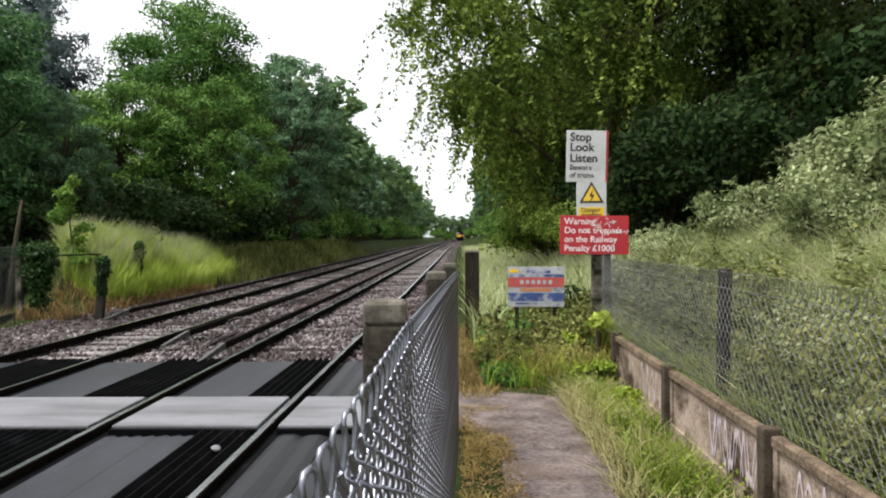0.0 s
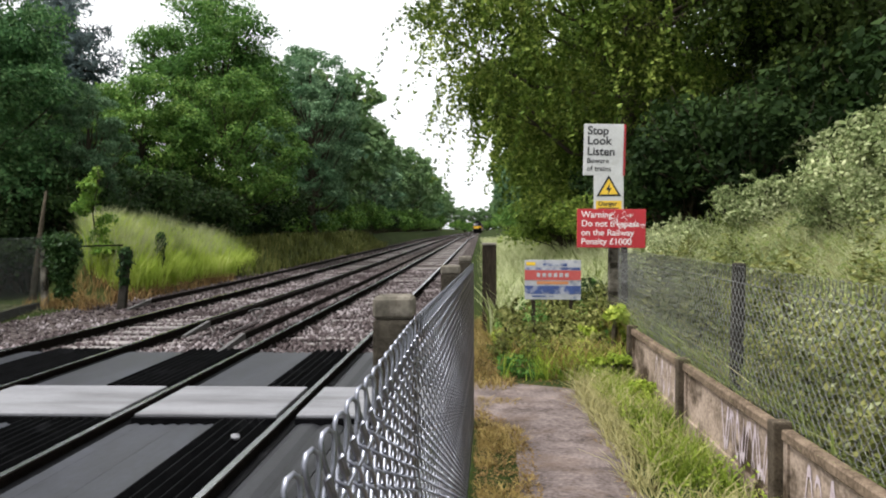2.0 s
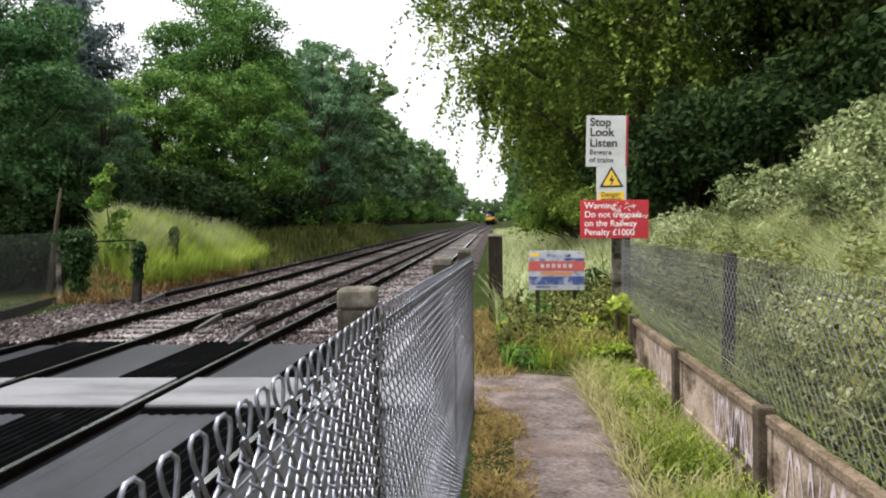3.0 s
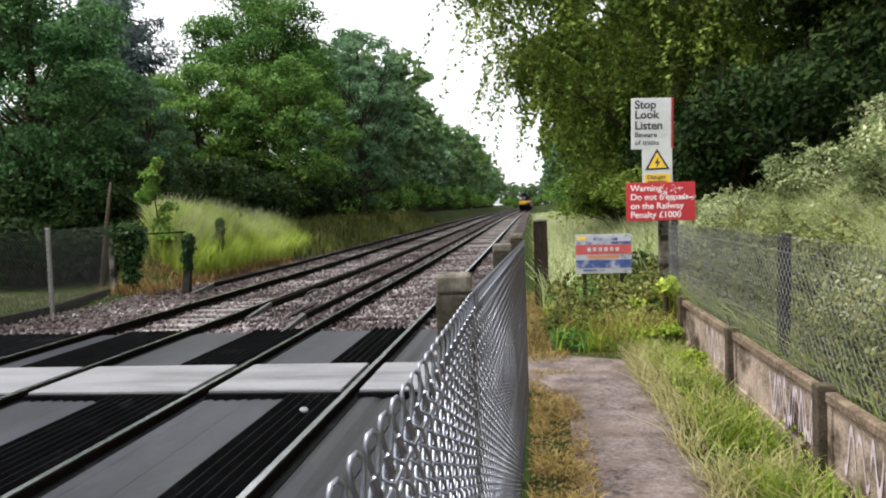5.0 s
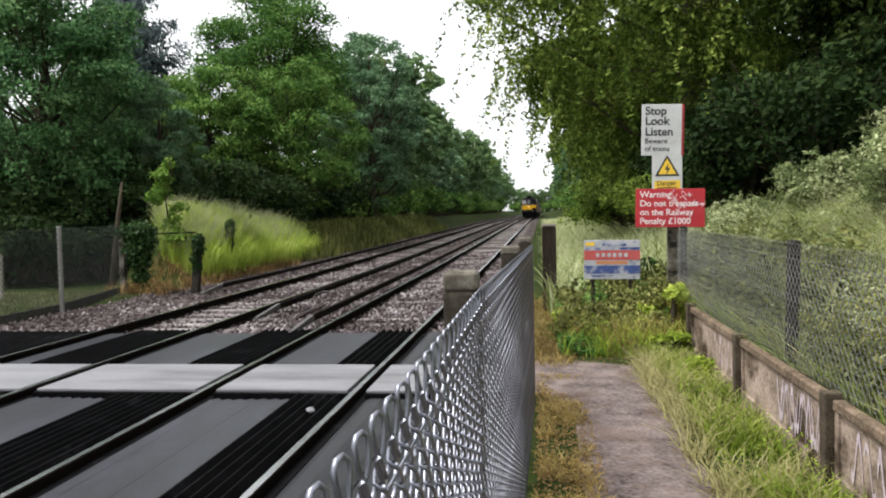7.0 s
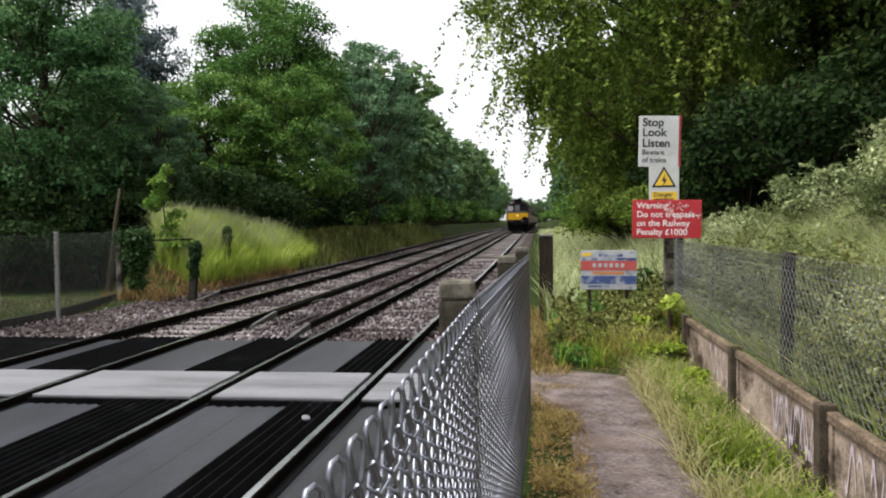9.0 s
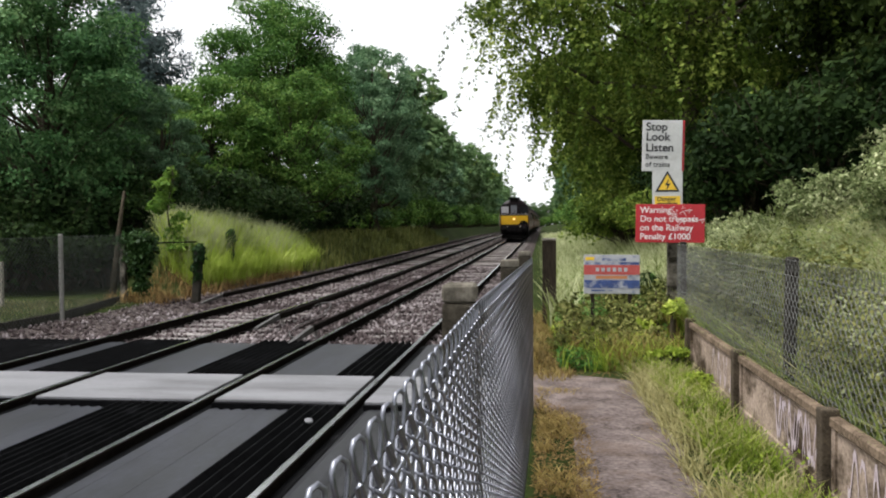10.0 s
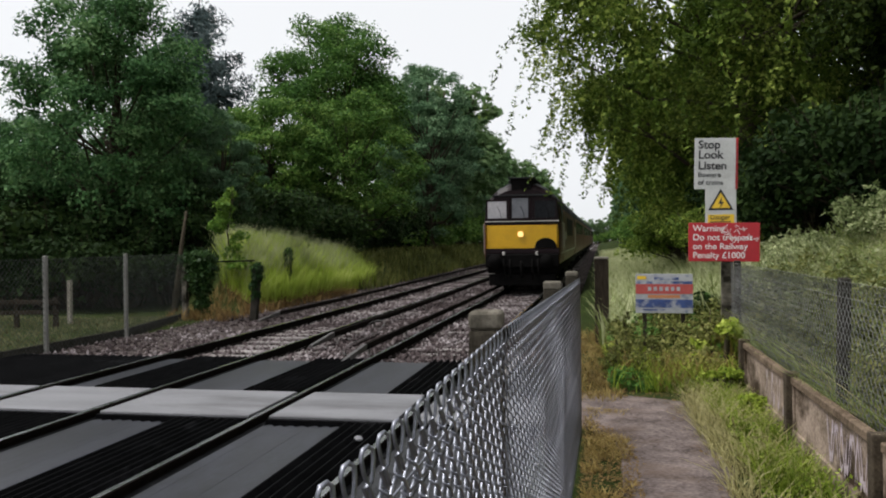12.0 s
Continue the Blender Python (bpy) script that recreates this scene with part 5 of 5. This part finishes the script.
# ======== train ========
M_MAROON = surface("dark_maroon_coach_paint", (0.085, 0.026, 0.017), (0.15, 0.052, 0.034), 1.5, 30, 0.4, third=(0.028, 0.02, 0.016), third_at=(0.55, 0.75), bump=0.05)
M_CABFRONT = surface("dark_cab_front_paint", (0.010, 0.006, 0.0075), (0.022, 0.013, 0.015), 2, 30, 0.35, bump=0.04)
M_YELLOW = surface("warning_yellow_paint", (0.60, 0.33, 0.002), (0.78, 0.45, 0.003), 2, 40, 0.4, bump=0.05)
M_ROOF = surface("sooty_grey_roof", (0.014, 0.014, 0.015), (0.04, 0.04, 0.043), 1.5, 30, 0.6)
M_UNDER = surface("sooty_underframe", (0.003, 0.003, 0.003), (0.010, 0.009, 0.009), 4, 40, 0.85)
M_GLASS = surface("dark_cab_glass", (0.008, 0.009, 0.011), (0.03, 0.032, 0.036), 1.2, 20, 0.25, bump=0.0)
# pale colour that paints a bright reflection onto the left cab window
M_WINDOW_GLARE = surface("painted_window_reflection", (0.34, 0.33, 0.36), (0.60, 0.57, 0.60), 2.2, 20, 0.3, bump=0.0)
M_GANGWAY = surface("grey_gangway_glass", (0.10, 0.105, 0.125), (0.21, 0.215, 0.24), 3, 20, 0.3, bump=0.0)
M_CREAM = plain("pale_waist_line", (0.50, 0.47, 0.44), 0.5)
M_LAMP = plain("warm_headlamp", (1.0, 0.62, 0.22), 0.3, 0, 1.2)
matte(M_UNDER, M_ROOF, M_GLASS, amount=0.05)
matte(M_MAROON, amount=0.2)
matte(M_CABFRONT, amount=0.1)
BODY = [(-1.28, 0.95), (-1.32, 1.25), (-1.32, 2.35), (-1.27, 2.85), (-1.12, 3.22), (-0.85, 3.52), (-0.5, 3.70), (0, 3.77), (0.5, 3.70), (0.85, 3.52), (1.12, 3.22), (1.27, 2.85), (1.32, 2.35), (1.32, 1.25), (1.28, 0.95)]


def shell(outline, ys, squeeze):
    """A body skin along y; squeeze gives (width, roof drop) factors."""
    g = Geo()
    n = len(outline)
    verts = []
    for y, (sx, drop) in zip(ys, squeeze):
        verts += [(u * sx, y, w if w < 2.4 else 2.4 + (w - 2.4) * drop) for u, w in outline]
    faces = [(j * n + i, j * n + (i + 1) % n, (j + 1) * n + (i + 1) % n, (j + 1) * n + i) for j in range(len(ys) - 1) for i in range(n)]
    faces += [tuple(range(n)), tuple((len(ys) - 1) * n + i for i in range(n))[::-1]]
    return g.add(verts, faces)


def wheel_mesh():
    return Geo().tube([(-0.07, 0, 0), (-0.05, 0, 0), (-0.045, 0, 0), (0.065, 0, 0)], [0.50, 0.53, 0.47, 0.46], 20).mesh("wheel")


def bogie(parent, y, wheel):
    part("bogie_frame", bevelled(Geo().box(-1.1, y - 1.9, 0.42, -0.98, y + 1.9, 0.82).box(0.98, y - 1.9, 0.42, 1.1, y + 1.9, 0.82).box(-1.0, y - 0.3, 0.45, 1.0, y + 0.3, 0.8), "bogie_frame", 0.03, 1), M_UNDER, parent)
    for dy in (-1.3, 1.3):
        for dx in (-0.75, 0.75):
            part("wheel", wheel, M_UNDER, parent, "", pose(dx, y + dy, 0.46))
        part("axle", Geo().tube([(-0.8, y + dy, 0.46), (0.8, y + dy, 0.46)], 0.08, 8).mesh("axle"), M_UNDER, parent)


def build_locomotive():
    """Front face at y = 0, the train trails towards +y."""
    t = thing("locomotive", "dark maroon diesel locomotive with yellow front and lit headlamp", "locomotive")
    wheel = wheel_mesh()
    ys = [0.0, 0.12, 0.5, 1.2, 14.3, 15.0, 15.4]
    sq = [(0.955, 0.80), (0.985, 0.93), (1.0, 1.0), (1.0, 1.0), (1.0, 1.0), (0.99, 0.95), (0.955, 0.8)]
    me = shell(BODY, ys, sq).mesh("body")
    for m in (M_MAROON, M_ROOF, M_CABFRONT):
        me.materials.append(m)
    for p in me.polygons:
        if abs(p.normal.y) > 0.9 or (p.center.y < 0.1 and p.center.z > 2.3):
            p.material_index = 2
        elif p.center.z > 3.0:
            p.material_index = 1
    part("body", me, M_MAROON, t, "dark maroon body under a sooty roof")
    # yellow warning panel with a dark worn corner
    part("front_panel", bevelled(Geo().box(-1.235, -0.03, 1.47, 1.235, -0.004, 2.26), "front_panel", 0.02, 1), M_YELLOW, t, "yellow warning panel")
    out = [(0.42, 1.474)] + [(0.80 + 0.36 * math.cos(radians(k)), 1.52 + 0.30 * math.sin(radians(k))) for k in range(170, 10, -16)] + [(1.2, 1.474)]
    part("plate", Geo().prism(out, -0.05, -0.032).mesh("plate"), M_UNDER, t, "dark worn patch")
    part("waist_band", bevelled(Geo().box(-1.27, -0.05, 2.375, 1.27, -0.005, 2.405), "waist_band", 0.008, 1), M_CREAM, t, "pale waist band")
    for x0, x1, z0, z1, mat, lab in ((-1.17, -0.52, 2.50, 3.08, M_WINDOW_GLARE, "cab window with a pale reflection painted on"), (-0.33, 0.22, 2.50, 3.18, M_GANGWAY, "grey gangway window"), (0.44, 1.14, 2.50, 3.08, M_GLASS, "dark cab window")):
        fr = Geo()
        fr.box(x0 - 0.05, -0.025, z0 - 0.05, x1 + 0.05, -0.004, z0).box(x0 - 0.05, -0.025, z1, x1 + 0.05, -0.004, z1 + 0.05).box(x0 - 0.05, -0.025, z0, x0, -0.004, z1).box(x1, -0.025, z0, x1 + 0.05, -0.004, z1)
        w = part("window", bevelled(Geo().box(x0, -0.018, z0, x1, -0.004, z1), "window", 0.005, 1), mat, t, lab)
        part("frame", fr.mesh("frame"), M_CABFRONT, w)
        xm = (x0 + x1) / 2
        part("wiper", Geo().tube([(xm + 0.16, -0.045, z0 - 0.06), (xm + 0.10, -0.04, z0 + 0.22), (xm + 0.02, -0.035, z0 + 0.40)], 0.009, 5).mesh("wiper"), M_UNDER, w, "thin black wiper")
    for x in (-0.43, 0.33):
        part("door_post", bevelled(Geo().box(x - 0.03, -0.05, 2.42, x + 0.03, -0.005, 3.235), "door_post", 0.012, 1), M_CABFRONT, t, "dark gangway door edge")
    part("kick_band", bevelled(Geo().box(-1.25, -0.045, 1.31, 1.25, -0.004, 1.455), "kick_band", 0.01, 1), M_CABFRONT, t, "dark band under the yellow panel")
    part("brow", bevelled(Geo().box(-1.0, -0.06, 3.24, 1.0, 0.10, 3.30), "brow", 0.02, 2), M_ROOF, t, "dark rain strip over the windows")
    for x in (-1.2, 1.2):
        part("handrail", Geo().tube([(x, -0.02, 1.5), (x, -0.07, 1.55), (x, -0.07, 2.2), (x, -0.02, 2.25)], 0.014, 6).mesh("handrail", True), M_UNDER, t, "thin dark handrail")
    lamp = part("headlamp", Geo().tube([(-0.04, -0.09, 1.95), (-0.04, -0.03, 1.95)], 0.10, 16).mesh("headlamp"), M_LAMP, t, "lit warm headlamp")
    part("rim", Geo().tube([(-0.04, -0.085, 1.95), (-0.04, -0.02, 1.95)], 0.14, 16).mesh("rim"), M_YELLOW, lamp)
    part("headcode_box", bevelled(Geo().box(-0.36, 0.0, 3.40, 0.36, 0.6, 3.84), "headcode_box", 0.04, 2), M_UNDER, t, "black roof box")
    part("box_lid", bevelled(Geo().box(-0.46, -0.05, 3.842, 0.46, 0.66, 3.89), "box_lid", 0.015, 1), M_ROOF, t, "flat overhanging lid")
    part("roof_hatch", bevelled(Geo().box(-0.5, 0.5, 3.72, 0.5, 2.2, 3.84), "roof_hatch", 0.03, 1), M_ROOF, t)
    part("buffer_beam", bevelled(Geo().box(-1.25, -0.12, 0.82, 1.25, 0.1, 1.28), "buffer_beam", 0.03, 1), M_UNDER, t, "black buffer beam")
    for x in (-0.87, 0.87):
        b = part("buffer", Geo().tube([(x, -0.62, 1.05), (x, -0.58, 1.05), (x, -0.56, 1.05), (x, -0.35, 1.05), (x, -0.34, 1.05), (x, -0.12, 1.05)], [0.22, 0.23, 0.10, 0.10, 0.15, 0.15], 16).mesh("buffer", True), M_UNDER, t)
    part("coupling", Geo().tube([(0, -0.3, 1.05), (0, -0.34, 0.9), (0, -0.3, 0.6), (0, -0.2, 0.5)], 0.05, 6).mesh("coupling", True), M_UNDER, t)
    for x in (-0.6, -0.4, 0.35, 0.55):
        part("hose", Geo().tube([(x, -0.14, 1.1), (x, -0.25, 0.9), (x + 0.03, -0.24, 0.55), (x, -0.15, 0.45)], 0.03, 6).mesh("hose", True), M_UNDER, t)
    for x in (-0.62, 0.5):
        part("jumper_plate", bevelled(Geo().box(x - 0.04, -0.14, 1.24, x + 0.04, -0.05, 1.36), "jumper_plate", 0.01, 1), M_CREAM, t, "small pale fitting")
    part("snow_guard", bevelled(Geo().box(-1.15, -0.02, 0.2, 1.15, 0.12, 0.6), "snow_guard", 0.03, 1), M_UNDER, t)
    part("underframe", bevelled(Geo().box(-1.2, 0.1, 0.62, 1.2, 15.2, 0.97), "underframe", 0.03, 1), M_UNDER, t)
    part("fuel_tank", bevelled(Geo().box(-1.15, 5.8, 0.25, 1.15, 9.6, 0.63), "fuel_tank", 0.06, 2), M_UNDER, t)
    for s in (-1, 1):
        for y in (0.9, 14.0):
            part("cab_window", Geo().box(s * 1.318 - 0.012, y - 0.3, 2.36, s * 1.318 + 0.012, y + 0.3, 2.9).mesh("cab_window"), M_GLASS, t, "dark side window")
            part("cab_door", Geo().box(s * 1.325 - 0.006, y + 0.45, 1.05, s * 1.325 + 0.006, y + 1.05, 2.8).mesh("cab_door"), M_MAROON, t)
        for y in (5.6, 7.2, 8.8, 10.4):
            part("grille", Geo().box(s * 1.325 - 0.01, y - 0.6, 1.9, s * 1.325 + 0.01, y + 0.6, 2.6).mesh("grille"), M_ROOF, t, "dark side grille")
        for y in (0.47, 1.50, 13.5, 14.5):
            part("handrail", Geo().tube([(s * 1.32, y, 1.3), (s * 1.37, y, 1.35), (s * 1.37, y, 2.3), (s * 1.32, y, 2.35)], 0.016, 6).mesh("handrail", True), M_CREAM, t, "pale door handrail")
        part("number_panel", Geo().box(s * 1.328 - 0.006, 3.4, 1.75, s * 1.328 + 0.006, 4.5, 2.05).mesh("number_panel"), M_CREAM, t, "pale panel on the side")
        part("stripe", Geo().box(s * 1.326 - 0.006, 0.2, 1.27, s * 1.326 + 0.006, 15.2, 1.33).mesh("stripe"), M_CREAM, t, "pale line along the side")
    bogie(t, 3.0, wheel)
    bogie(t, 12.4, wheel)
    return t


def build_coach():
    t = thing("railway_coach", "dark maroon passenger coach with grey roof", "coach", "train coaches")
    wheel = wheel_mesh()
    me = shell(BODY, [0.0, 0.2, 19.6, 19.8], [(0.97, 0.97), (1, 1), (1, 1), (0.97, 0.97)]).mesh("body")
    me.materials.append(M_MAROON)
    me.materials.append(M_ROOF)
    for p in me.polygons:
        if p.center.z > 3.0 and abs(p.normal.y) < 0.9:
            p.material_index = 1
    part("body", me, M_MAROON, t, "dark maroon body under a grey roof")
    part("gangway", bevelled(Geo().box(-0.55, -0.35, 1.1, 0.55, 0.02, 3.3), "gangway", 0.05, 1), M_UNDER, t, "black gangway bellows")
    for s in (-1, 1):
        for k in range(8):
            y = 2.0 + 2.25 * k
            part("window", Geo().box(s * 1.318 - 0.014, y - 0.6, 2.0, s * 1.318 + 0.014, y + 0.6, 2.68).mesh("window"), M_GLASS, t, "dark side window")
    part("underframe", bevelled(Geo().box(-1.15, 0.1, 0.6, 1.15, 19.7, 0.97), "underframe", 0.03, 1), M_UNDER, t)
    bogie(t, 3.2, wheel)
    bogie(t, 16.6, wheel)
    return t


loco = build_locomotive()
coach = build_coach()
coaches = [(coach, 16.2)] + [(copy_thing(coach, pose(0, 0, 0)), 16.2 + 20.5 * k) for k in (1, 2, 3)]
TRACK_X, FRONT, SPEED = -2.505, 27.5, 22.7


def motions():
    """The train runs towards the crossing at an even pace."""
    for ob, back in [(loco, 0.0)] + coaches:
        rows = []
        for k in range(25):
            t = 0.5 * k
            y = FRONT + SPEED * (12.0 - t) + back
            tilt = math.degrees(math.atan(GRADE)) * (1 - step01(95, 115, y))
            turn = -math.degrees(math.atan(0.0075)) * step01(90, 112, y)
            rows.append((t, pose(TRACK_X + bend(y), y, rise(y), tilt, 0, turn)))
        walk(ob, rows)


motions()
